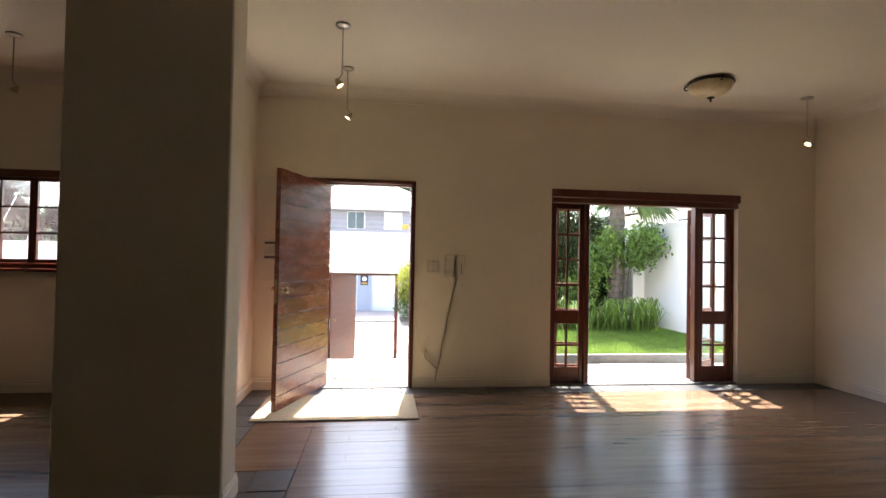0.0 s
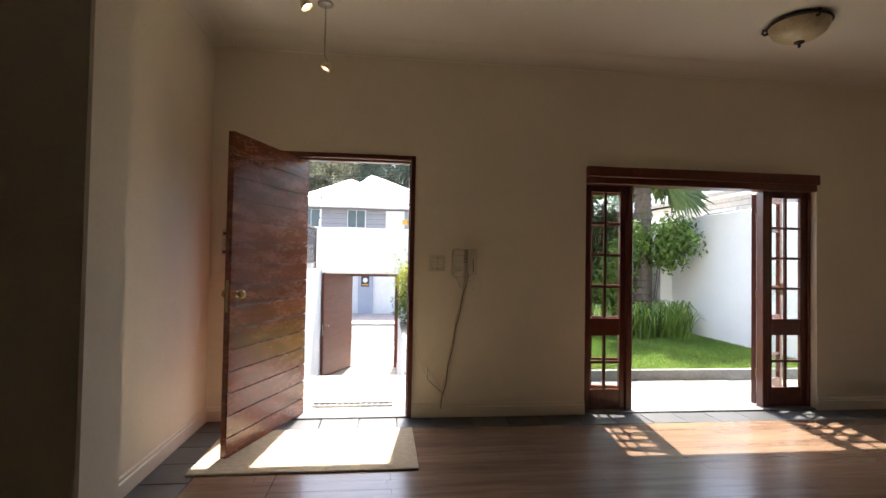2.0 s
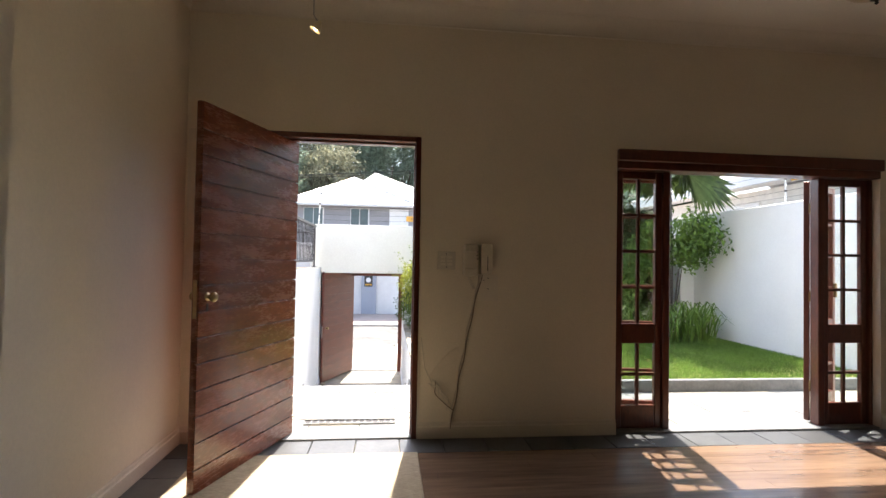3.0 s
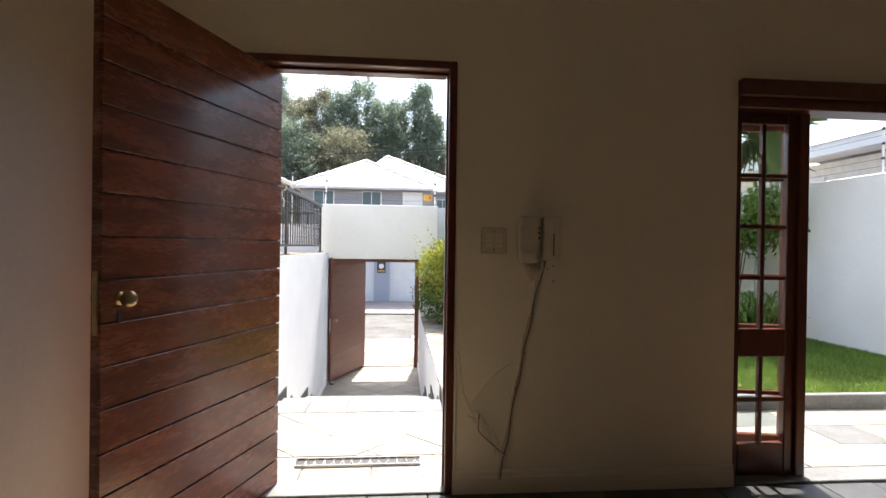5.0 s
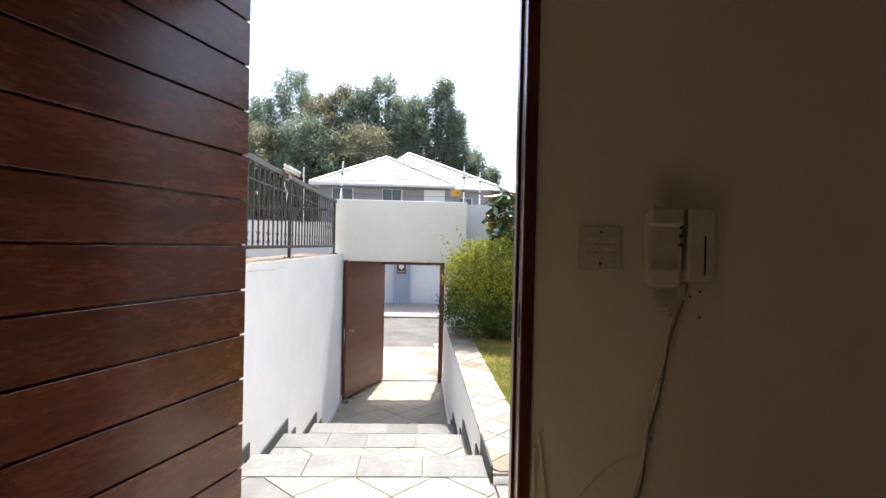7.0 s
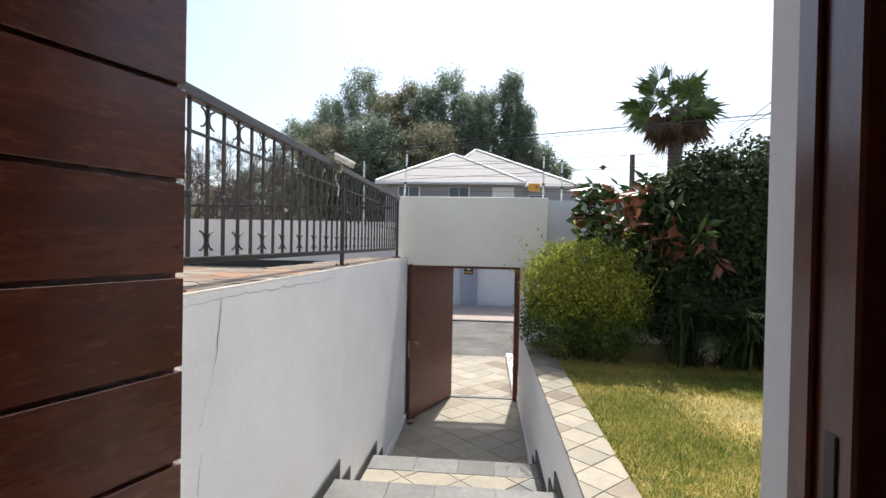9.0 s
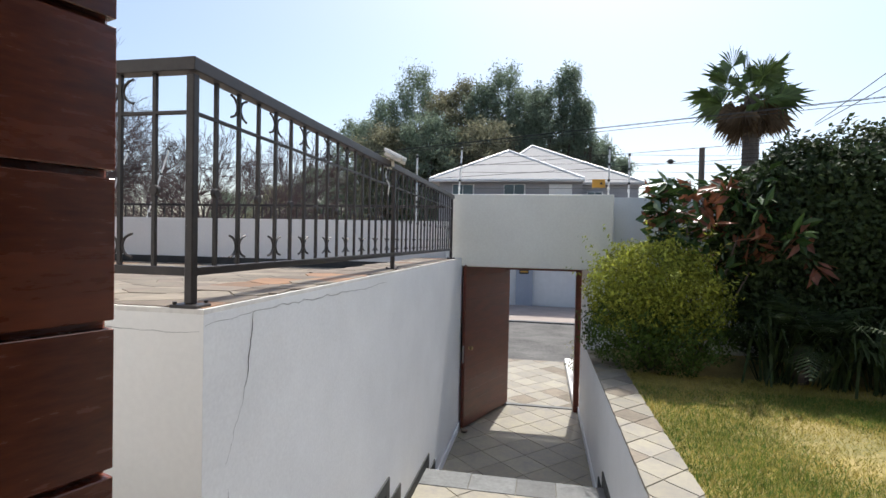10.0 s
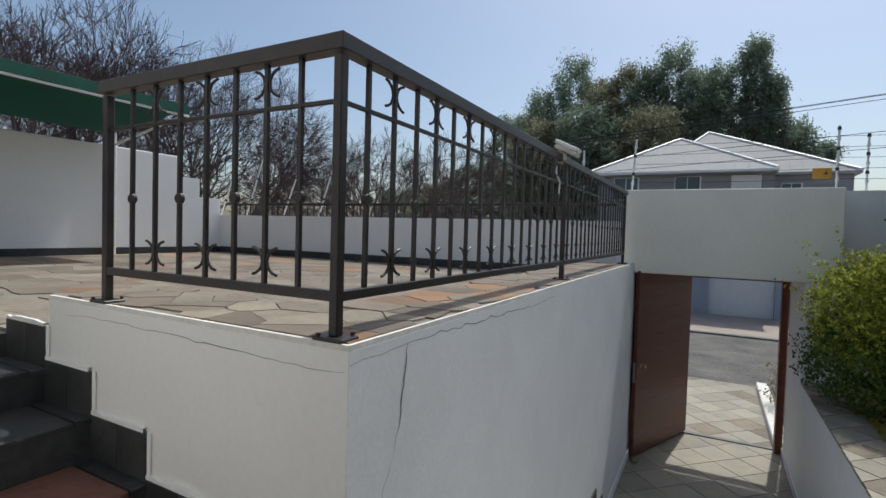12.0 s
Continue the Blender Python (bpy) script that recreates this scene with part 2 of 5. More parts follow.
def clip(poly, x0, y0, x1, y1):
    for axis, lim, sign in ((0, x0, 1), (0, x1, -1), (1, y0, 1), (1, y1, -1)):
        out = []
        for i, p in enumerate(poly):
            q = poly[(i + 1) % len(poly)]
            ip, iq = sign * (p[axis] - lim) >= 0, sign * (q[axis] - lim) >= 0
            if ip:
                out.append(p)
            if ip != iq:
                k = (lim - p[axis]) / (q[axis] - p[axis])
                out.append((p[0] + k * (q[0] - p[0]), p[1] + k * (q[1] - p[1])))
        poly = out
        if len(poly) < 3:
            return []
    return poly


def slab(name, poly, z, thick, mat, parent, gap=0.0045):
    """One flat stone with its own edges: the polygon drawn in by the joint and raised by its thickness."""
    cx, cy = sum(p[0] for p in poly) / len(poly), sum(p[1] for p in poly) / len(poly)
    pts = []
    for p in poly:
        d = math.hypot(p[0] - cx, p[1] - cy) or 1
        k = max(0.2, (d - gap) / d)
        pts.append((cx + (p[0] - cx) * k, cy + (p[1] - cy) * k))
    n = len(pts)
    z1 = z + random.uniform(-0.0015, 0.0015)
    verts = [(x, y, z1 - thick) for x, y in pts] + [(x, y, z1 - 0.003) for x, y in pts] + [(cx + (x - cx) * 0.985, cy + (y - cy) * 0.985, z1) for x, y in pts]
    faces = [tuple(range(2 * n, 3 * n))]
    for lo, hi in ((0, n), (n, 2 * n)):
        faces += [(lo + i, lo + (i + 1) % n, hi + (i + 1) % n, hi + i) for i in range(n)]
    return raw(name, verts, faces, mat, parent)


def area(poly):
    return abs(sum(p[0] * q[1] - q[0] * p[1] for p, q in zip(poly, poly[1:] + poly[:1]))) / 2


def diamonds(x0, y0, x1, y1, side, z, mats, parent, name="paver"):
    h = side / math.sqrt(2)
    for i in range(-2, int((x1 - x0) / h) + 3):
        for j in range(-2, int((y1 - y0) / h) + 3):
            if (i + j) % 2:
                continue
            cx, cy = x0 + i * h + 0.11, y0 + j * h + 0.07
            p = clip([(cx - h, cy), (cx, cy - h), (cx + h, cy), (cx, cy + h)], x0, y0, x1, y1)
            if len(p) > 2 and area(p) > 0.002:
                slab(name, p, z, 0.02, random.choice(mats), parent)


def flags(x0, y0, x1, y1, w, d, z, mats, parent, name="paver", skew=0.03):
    """Roughly rectangular flagstones in uneven courses."""
    y = y0
    while y < y1 - 0.02:
        dy = min(d * random.uniform(0.75, 1.25), y1 - y)
        x = x0 - random.uniform(0, w * 0.6)
        while x < x1:
            dx = w * random.uniform(0.6, 1.4)
            a, b = random.uniform(-skew, skew), random.uniform(-skew, skew)
            p = clip([(x, y), (x + dx, y + a), (x + dx + b, y + dy), (x + b, y + dy)], x0, y0, x1, y1)
            if len(p) > 2 and area(p) > 0.004:
                slab(name, p, z, 0.02, random.choice(mats), parent)
            x += dx
        y += dy


def crazy(x0, y0, x1, y1, size, z, mats, parent, name="flagstone"):
    """Crazy paving: every stone is the cell round one point of an uneven grid."""
    nx, ny = max(2, round((x1 - x0) / size)), max(2, round((y1 - y0) / (size * 0.85)))
    sx, sy = (x1 - x0) / nx, (y1 - y0) / ny
    seeds = {(i, j): (x0 + (i + 0.5 + random.uniform(-0.42, 0.42)) * sx, y0 + (j + 0.5 + random.uniform(-0.42, 0.42)) * sy) for i in range(-2, nx + 2) for j in range(-2, ny + 2)}
    for i in range(nx):
        for j in range(ny):
            cx, cy = seeds[(i, j)]
            poly = clip([(cx - 2 * sx, cy - 2 * sy), (cx + 2 * sx, cy - 2 * sy), (cx + 2 * sx, cy + 2 * sy), (cx - 2 * sx, cy + 2 * sy)], x0, y0, x1, y1)
            for di in range(-2, 3):
                for dj in range(-2, 3):
                    q = seeds.get((i + di, j + dj))
                    if q is None or (di == 0 and dj == 0) or not poly:
                        continue
                    mx, my, dx, dy = (cx + q[0]) / 2, (cy + q[1]) / 2, q[0] - cx, q[1] - cy
                    side = [(p[0] - mx) * dx + (p[1] - my) * dy for p in poly]
                    out = []
                    for k, p in enumerate(poly):
                        m = (k + 1) % len(poly)
                        if side[k] <= 0:
                            out.append(p)
                        if (side[k] <= 0) != (side[m] <= 0):
                            f = side[k] / (side[k] - side[m])
                            out.append((p[0] + f * (poly[m][0] - p[0]), p[1] + f * (poly[m][1] - p[1])))
                    poly = out
            if len(poly) > 2 and area(poly) > 0.002:
                slab(name, poly, z, 0.02, random.choice(mats), parent, 0.0025)


def leaf_cloud(name, points, normals, length, width, mat, parent, droop=0.2, spread=0.8):
    """Many small folded leaves, one diamond each, at the points given."""
    n = len(points)
    rng = np.random.default_rng(n)
    nrm = normals + rng.normal(0, spread, (n, 3))
    nrm /= np.linalg.norm(nrm, axis=1)[:, None] + 1e-9
    along = rng.normal(0, 1, (n, 3))
    along[:, 2] -= droop
    along -= nrm * (along * nrm).sum(1)[:, None]
    along /= np.linalg.norm(along, axis=1)[:, None] + 1e-9
    side = np.cross(nrm, along)
    ln = (length * rng.uniform(0.6, 1.3, n))[:, None]
    wd = (width * rng.uniform(0.6, 1.3, n))[:, None]
    a = points
    b = points + along * ln * 0.5 + side * wd * 0.5 + nrm * wd * 0.15
    c = points + along * ln
    d = points + along * ln * 0.5 - side * wd * 0.5 + nrm * wd * 0.15
    verts = np.stack([a, b, c, d], 1).reshape(-1, 3)
    idx = np.arange(n) * 4
    faces = np.concatenate([np.stack([idx, idx + 1, idx + 2], 1), np.stack([idx, idx + 2, idx + 3], 1)])
    me = bpy.data.meshes.new(name)
    me.from_pydata(verts.tolist(), [], faces.tolist())
    me.materials.append(mat)
    ob = new(name, me)
    ob.parent = parent
    return ob


def blob_points(rng, n, centre, radii, shell=0.55, lumps=0.25):
    """Points in the outer part of a lumpy ellipsoid, and their outward directions."""
    v = rng.normal(0, 1, (n, 3))
    v /= np.linalg.norm(v, axis=1)[:, None]
    r = shell + (1 - shell) * rng.uniform(0, 1, n) ** 0.6
    k = np.array([1 + lumps * noise.noise(Vector(p * 2.3) + Vector(centre)) + lumps * 0.5 * noise.noise(Vector(p * 6.1) + Vector(centre)) for p in v])
    return np.array(centre) + v * (r * k)[:, None] * np.array(radii), v


# ---- plan ----
YI, YO = 5.44, 5.62          # faces of the front wall
CEIL = 3.0
DOOR = (-0.04, 0.0, 1.222, 2.10)
FRENCH = (2.66, 0.0, 4.80, 2.075)
WINDOW = (-4.1, 1.15, -1.75, 2.07)
XL, XR = -0.35, 5.75          # stub wall beside the entrance; far side wall
XLL, YB = -5.2, -3.2          # end of the left room; wall behind
WX, WY = -0.217, 6.466        # corner of the terrace wall
LOW = -1.05                   # lower landing
TERR = 0.93

# ---- indoor structure ----
setting("wall_front", wall_cells([XLL - 0.2, -4.1, -1.75, -0.04, 1.222, 2.66, 4.80, XR + 0.2], [0, 1.15, 2.07, 2.075, 2.10, 3.3], YI, YO, [DOOR, FRENCH, WINDOW]), M_WALL, "cream-painted plaster wall with door and window openings", "wall")
# thin outer skin, its face out of view, added to bounce light onto the terrace
setting("wall_front_outer", wall_cells([XLL - 0.2, -4.1, -1.75, -0.04, 1.222, 2.66, 4.80, XR + 0.2], [0, 1.15, 2.07, 2.075, 2.10, 3.3], YO + 0.0005, YO + 0.012, [DOOR, FRENCH, WINDOW]), M_OUT, "white outer plaster skin of the house front, added for bounce light", "wall")
setting("wall_right", made_box(XR, YB - 0.2, 0, XR + 0.2, YI, 3.3), M_WALL, "cream-painted plaster side wall", "wall")
setting("wall_left", made_box(XLL - 0.2, YB - 0.2, 0, XLL, YI, 3.3), M_WALL, "cream-painted plaster end wall", "wall")
setting("wall_back", made_box(XLL, YB - 0.2, 0, XR, YB, 3.3), M_WALL, "cream-painted plaster rear wall", "wall")
setting("wall_stub", made_box(XL - 0.14, 3.24, 0, XL, YI, CEIL), M_WALL, "cream-painted stub wall beside the entrance", "wall")
setting("pillar", made_box(-0.69, 2.99, 0, 0.11, 3.235, CEIL, bevel=0.008), M_WALL, "broad plastered pillar at the end of the stub wall", "pillar")
setting("ceiling", made_box(XLL - 0.2, YB - 0.2, CEIL, XR + 0.2, YO, CEIL + 0.25), M_CEIL, "plain white plaster ceiling", "ceiling")


def cove(name, a, b, inward):
    """A concave cornice with a small bead, run from a to b along the top of a wall."""
    a, b, n = Vector((*a, CEIL)), Vector((*b, CEIL)), Vector((*inward, 0))
    prof = [(0.0, -0.115), (0.005, -0.112), (0.005, -0.104), (0.003, -0.10)] + [(0.10 - 0.097 * math.cos(i * math.pi / 16), -0.098 + 0.096 * math.sin(i * math.pi / 16)) for i in range(9)] + [(0.106, -0.002), (0.106, 0.0)]
    bm = bmesh.new()
    rows = [[bm.verts.new(e + n * u + Vector((0, 0, w))) for u, w in prof] for e in (a, b)]
    for i in range(len(prof) - 1):
        bm.faces.new((rows[0][i], rows[1][i], rows[1][i + 1], rows[0][i + 1]))
    setting(name, bm, M_CEIL, "curved plaster cornice between wall and ceiling", "cornice", True)


def skirt(name, a, b, inward):
    a, b, n = Vector((*a, 0)), Vector((*b, 0)), Vector((*inward, 0))
    prof = [(0.0, 0.11), (0.006, 0.11), (0.010, 0.102), (0.010, 0.085), (0.016, 0.078), (0.016, 0.0)]
    bm = bmesh.new()
    rows = [[bm.verts.new(e + n * u + Vector((0, 0, w + 0.001))) for u, w in prof] for e in (a, b)]
    for i in range(len(prof) - 1):
        bm.faces.new((rows[0][i], rows[1][i], rows[1][i + 1], rows[0][i + 1]))
    for r in rows:
        bm.faces.new(r)
    setting(name, bm, M_TRIM, "cream moulded skirting board", "baseboard")


cove("cornice_front", (XL, YI), (XR, YI), (0, -1))
cove("cornice_right", (XR, YI), (XR, YB), (-1, 0))
cove("cornice_stub", (XL, 3.24), (XL, YI), (1, 0))
cove("cornice_front_left", (XLL, YI), (XL - 0.14, YI), (0, -1))
for nm, a, b, n in (("baseboard_a", (XL, YI), (-0.04, YI), (0, -1)), ("baseboard_b", (1.222, YI), (2.66, YI), (0, -1)), ("baseboard_c", (4.80, YI), (XR, YI), (0, -1)),
                    ("baseboard_d", (XR, YI), (XR, YB), (-1, 0)), ("baseboard_e", (XL, 3.24), (XL, YI), (1, 0)), ("baseboard_f", (0.11, 2.99), (0.11, 3.24), (1, 0)),
                    ("baseboard_g", (XLL, YI), (XL - 0.14, YI), (0, -1)), ("baseboard_h", (-0.73, 2.99), (0.11, 2.99), (0, -1))):
    skirt(nm, a, b, n)

# ---- floors indoors: a base with planks and slate laid on it ----
floor = setting("floor", made_box(XLL - 0.2, YB - 0.2, -0.3, XR + 0.2, YO, -0.02), M_GROUT, "dark polished plank floor with a slate border", "floor")


def plank_rows(x0, x1, y0, y1, parent, joined=False):
    w, y, verts, faces = 0.115, y0, [], []
    while y < y1 - 0.01:
        wy = min(w, y1 - y)
        x = x0 - random.uniform(0, 1.4)
        while x < x1:
            ln = random.uniform(1.1, 2.2)
            xa, xb = max(x, x0), min(x + ln, x1)
            if xb - xa > 0.03:
                g, t = 0.0006, random.uniform(-0.0004, 0.0004)
                v = [(xa + g, y + g), (xb - g, y + g), (xb - g, y + wy - g), (xa + g, y + wy - g)]
                quad = [(px, py, -0.02) for px, py in v] + [(px, py, t) for px, py in v]
                fs = [(4, 5, 6, 7), (0, 1, 5, 4), (1, 2, 6, 5), (2, 3, 7, 6), (3, 0, 4, 7)]
                if joined:
                    o = len(verts)
                    verts += quad
                    faces += [tuple(i + o for i in f) for f in fs]
                else:
                    raw("plank", quad, fs, M_PLANK, parent)
            x += ln
        y += wy
    if joined:
        tagged(raw("planks", verts, faces, M_PLANK, parent), kind="stuff")


# ---- front door ----
door_1 = thing("door_1", "dark varnished hardwood door frame", "door frame", kind="structure")
for nm, b in (("jamb", (-0.038, YI - 0.012, 0, -0.006, YI + 0.12, 2.098)), ("jamb", (1.184, YI - 0.012, 0, 1.220, YI + 0.10, 2.098)), ("head", (-0.006, YI - 0.012, 2.06, 1.184, YI + 0.12, 2.098))):
    part(nm, made_box(*b, bevel=0.004), M_FRAME, door_1)
for b in ((-0.006, YI + 0.05, 0, 0.004, YI + 0.118, 2.06), (1.176, YI + 0.05, 0, 1.184, YI + 0.09, 2.06), (0.004, YI + 0.05, 2.047, 1.176, YI + 0.118, 2.06)):
    part("stop", made_box(*b, bevel=0.003), M_FRAME, door_1)
part("reveal", made_box(1.200, YI + 0.102, 0, 1.2215, YO + 0.014, 2.0695, bevel=0.003), M_OUT, door_1, "white plastered outer reveal")
part("strike_plate", made_box(1.181, YI + 0.012, 0.97, 1.1855, YI + 0.030, 1.07, bevel=0.001), M_IRON, door_1, "dark worn strike plate")
part("threshold", made_box(-0.006, YI - 0.005, -0.015, 1.184, YO - 0.02, 0.012, bevel=0.004), M_SLATEG, door_1, "grey slate threshold")

leaf_len, leaf_t = 0.975, 0.045
ang = math.degrees(math.atan2(4.643 - 5.564, 0.04 - 0.361))
front_door = thing("front_door", "wide-open mahogany front door of horizontal boards", "door", pose(0.361, 5.564, 0.012, 0, 0, ang))
# local: x from the hinge to the free edge, y towards the outer face's far side (negative), z up
part("core", made_box(0.0, -leaf_t, 0.0, leaf_len - 0.002, -0.014, 2.035, bevel=0.003), M_DOOR, front_door)
joints = [0.0] + [0.124 + 0.1355 * k for k in range(14)] + [2.035]
for z0, z1 in zip(joints[:-1], joints[1:]):
    part("board", made_box(0.0, -0.0142, z0 + 0.0038, leaf_len, 0.0, z1 - 0.0038, bevel=0.0008), M_DOOR, front_door)


def knob(parent, x, y, z, s, side):
    """A round knob on a rose, standing out along y; side is +1 or -1."""
    bm = bmesh.new()
    lathe(bm, [(0.0, 0.0), (0.022, 0.0), (0.022, 0.002), (0.016, 0.004), (0.011, 0.005), (0.010, 0.016), (0.016, 0.020), (0.025, 0.029), (0.027, 0.040), (0.022, 0.050), (0.010, 0.054), (0.0, 0.054)], seg=20)
    bmesh.ops.transform(bm, matrix=Matrix.Translation((x, y, z)) @ Matrix.Rotation(-side * math.pi / 2, 4, "X") @ Matrix.Scale(s, 4), verts=bm.verts)
    return part("knob", bm, M_BRASS, parent, "tarnished brass knob", True)


knob(front_door, leaf_len - 0.066, 0.0, 1.01, 1.0, 1)
knob(front_door, leaf_len - 0.066, -leaf_t, 1.01, 1.0, -1)
part("escutcheon", made_box(leaf_len - 0.075, 0.0, 0.935, leaf_len - 0.057, 0.002, 0.975, bevel=0.0008), M_IRON, front_door, "tarnished keyhole plate")
part("lock_plate", made_box(leaf_len - 0.001, -0.034, 0.90, leaf_len + 0.002, -0.012, 1.10, bevel=0.0008), M_BRASS, front_door, "brass lock edge plate")
for z in (0.25, 1.05, 1.80):
    part("hinge", cyl(bmesh.new(), (-0.006, -leaf_t - 0.002, z - 0.05), (-0.006, -leaf_t - 0.002, z + 0.05), 0.007), M_BRASS, front_door, "brass butt hinge")

# ---- french doors ----
door_2 = thing("door_2", "dark varnished frame of the garden doors with fixed side lights", "door frame", kind="structure")
FX0, FX1, FY0, FY1 = 2.662, 4.798, YI + 0.06, YI + 0.14
for nm, b in (("jamb", (FX0, FY0, 0, FX0 + 0.03, FY1, 1.93)), ("jamb", (FX1 - 0.03, FY0, 0, FX1, FY1, 1.93)), ("post", (3.055, FY0, 0, 3.11, FY1, 1.93)), ("post", (4.33, FY0, 0, 4.385, FY1, 1.93)),
              ("head", (FX0, YI - 0.012, 1.93, FX1, FY1, 2.072))):
    part(nm, made_box(*b, bevel=0.005), M_FRAME, door_2)
part("head_moulding", made_box(FX0 - 0.006, YI - 0.04, 1.985, FX1 + 0.006, YI - 0.014, 2.072, bevel=0.006), M_FRAME, door_2)
part("sill", made_box(FX0, YI + 0.004, -0.012, FX1, YO - 0.02, 0.012, bevel=0.004), M_SLATEG, door_2, "grey slate door sill")


def glazed_leaf(parent, x0, x1, y0, y1, z0, z1, cols=2):
    """A panelled glass leaf: four rows of panes over a lock rail, two rows below it, a solid foot."""
    st, foot, rail, lock = 0.05, 0.168, 0.055, 0.146
    part("stile", made_box(x0, y0, z0, x0 + st, y1, z1, bevel=0.004), M_FRAME, parent)
    part("stile", made_box(x1 - st, y0, z0, x1, y1, z1, bevel=0.004), M_FRAME, parent)
    a, b = x0 + st, x1 - st
    part("foot_rail", made_box(a, y0 + 0.002, z0, b, y1 - 0.002, z0 + foot, bevel=0.004), M_FRAME, parent)
    part("top_rail", made_box(a, y0 + 0.002, z1 - rail, b, y1 - 0.002, z1, bevel=0.004), M_FRAME, parent)
    zl = z0 + 0.63
    part("lock_rail", made_box(a, y0 + 0.002, zl, b, y1 - 0.002, zl + lock, bevel=0.004), M_FRAME, parent)
    w = (b - a) / cols
    for za, zb, rows in ((z0 + foot, zl, 2), (zl + lock, z1 - rail, 4)):
        h = (zb - za) / rows
        for c in range(1, cols):
            part("glazing_bar", made_box(a + c * w - 0.011, y0 + 0.006, za, a + c * w + 0.011, y1 - 0.006, zb, bevel=0.003), M_FRAME, parent)
        for r in range(1, rows):
            for c in range(cols):
                lo, hi = a + c * w + (0.011 if c else 0), a + (c + 1) * w - (0.011 if c < cols - 1 else 0)
                part("glazing_bar", made_box(lo, y0 + 0.006, za + r * h - 0.011, hi, y1 - 0.006, za + r * h + 0.011, bevel=0.003), M_FRAME, parent)
        for c in range(cols):
            for r in range(rows):
                p = part("pane", made_box(a + c * w + 0.006, (y0 + y1) / 2 - 0.002, za + r * h + 0.006, a + (c + 1) * w - 0.006, (y0 + y1) / 2 + 0.002, za + (r + 1) * h - 0.006), M_GLASS, parent)
                p.visible_shadow = False


for a, b in ((FX0 + 0.031, 3.054), (4.386, FX1 - 0.031)):
    side = thing("side_light", "fixed glazed side light with small panes", "window", group="side lights of the garden doors")
    glazed_leaf(side, a, b, YI + 0.08, YI + 0.12, 0.013, 1.929)
for hx, sgn, turn in ((3.10, 1, 168), (4.325, -1, -150)):
    leaf = thing("garden_door", "open glazed garden door with small panes, folded outwards", "door", pose(hx, FY1 + 0.03, 0, 0, 0, turn), group="pair of garden doors")
    x0, x1 = (0.0, 0.60) if sgn > 0 else (-0.60, 0.0)
    glazed_leaf(leaf, x0, x1, -0.02, 0.02, 0.02, 1.92)
    for z in (0.3, 1.0, 1.7):
        part("hinge", cyl(bmesh.new(), (0, -0.024 * sgn, z - 0.04), (0, -0.024 * sgn, z + 0.04), 0.007), M_BRASS, leaf, "brass hinge")
    part("lever", made_box(x1 - 0.05 if sgn > 0 else x0 + 0.03, 0.02, 0.98, x1 - 0.03 if sgn > 0 else x0 + 0.05, 0.045, 1.10, bevel=0.004), M_BRASS, leaf, "brass lever handle")

# ---- window of the left room ----
window_1 = thing("window_1", "dark timber casement window with small panes", "window", kind="structure")
wx0, wz0, wx1, wz1 = WINDOW
for b in ((wx0, YI - 0.008, wz0, wx0 + 0.05, YI + 0.09, wz1), (wx1 - 0.05, YI - 0.008, wz0, wx1, YI + 0.09, wz1), (wx0 + 0.05, YI - 0.008, wz1 - 0.07, wx1 - 0.05, YI + 0.09, wz1), (wx0 + 0.05, YI - 0.008, wz0, wx1 - 0.05, YI + 0.09, wz0 + 0.05)):
    part("window_frame", made_box(*b, bevel=0.004), M_FRAME, window_1)
part("window_sill", made_box(wx0 - 0.03, YI - 0.05, wz0 - 0.03, wx1 + 0.03, YI - 0.002, wz0, bevel=0.005), M_FRAME, window_1)
for k in range(4):
    a = wx0 + 0.05 + k * (wx1 - wx0 - 0.1) / 4
    b = a + (wx1 - wx0 - 0.1) / 4
    for c in ((a, wz0 + 0.05, a + 0.035, wz1 - 0.07), (b - 0.035, wz0 + 0.05, b, wz1 - 0.07), (a + 0.035, wz0 + 0.05, b - 0.035, wz0 + 0.085), (a + 0.035, wz1 - 0.105, b - 0.035, wz1 - 0.07)):
        part("casement", made_box(c[0], YI + 0.02, c[1], c[2], YI + 0.06, c[3], bevel=0.003), M_FRAME, window_1)
    m = (a + b) / 2
    part("glazing_bar", made_box(m - 0.009, YI + 0.025, wz0 + 0.085, m + 0.009, YI + 0.055, wz1 - 0.105), M_FRAME, window_1)
    for r in (1, 2):
        z = wz0 + 0.085 + r * (wz1 - wz0 - 0.19) / 3
        part("glazing_bar", made_box(a + 0.035, YI + 0.026, z - 0.009, b - 0.035, YI + 0.054, z + 0.009), M_FRAME, window_1)
    p = part("pane", made_box(a + 0.03, YI + 0.038, wz0 + 0.08, b - 0.03, YI + 0.042, wz1 - 0.1), M_GLASS, window_1)
    p.visible_shadow = False

# ---- door mat ----
mat_bm = made_box(-0.12, 4.43, 0.001, 1.215, 5.165, 0.013, bevel=0.004)
tagged(linked("door_mat", mat_bm, M_MAT), "beige woven sisal mat lying inside the front door", "mat")

# ---- outdoors: ground, walkway, terrace ----
ground = bmesh.new()
for y0, z0, y1, z1 in ((12.3, -1.12, 40, -2.0), (40, -2.0, 400, -2.0)):
    vs = [bm_v for bm_v in [ground.verts.new((x, y, z)) for y, z in ((y0, z0), (y1, z1)) for x in (-400, 400)]]
    ground.faces.new((vs[0], vs[1], vs[3], vs[2]))
vs = [ground.verts.new((x, y, z)) for x, y, z in ((-400, -400, -1.3), (400, -400, -1.3), (400, 12.3, -1.3), (-400, 12.3, -1.3))]
ground.faces.new(vs)
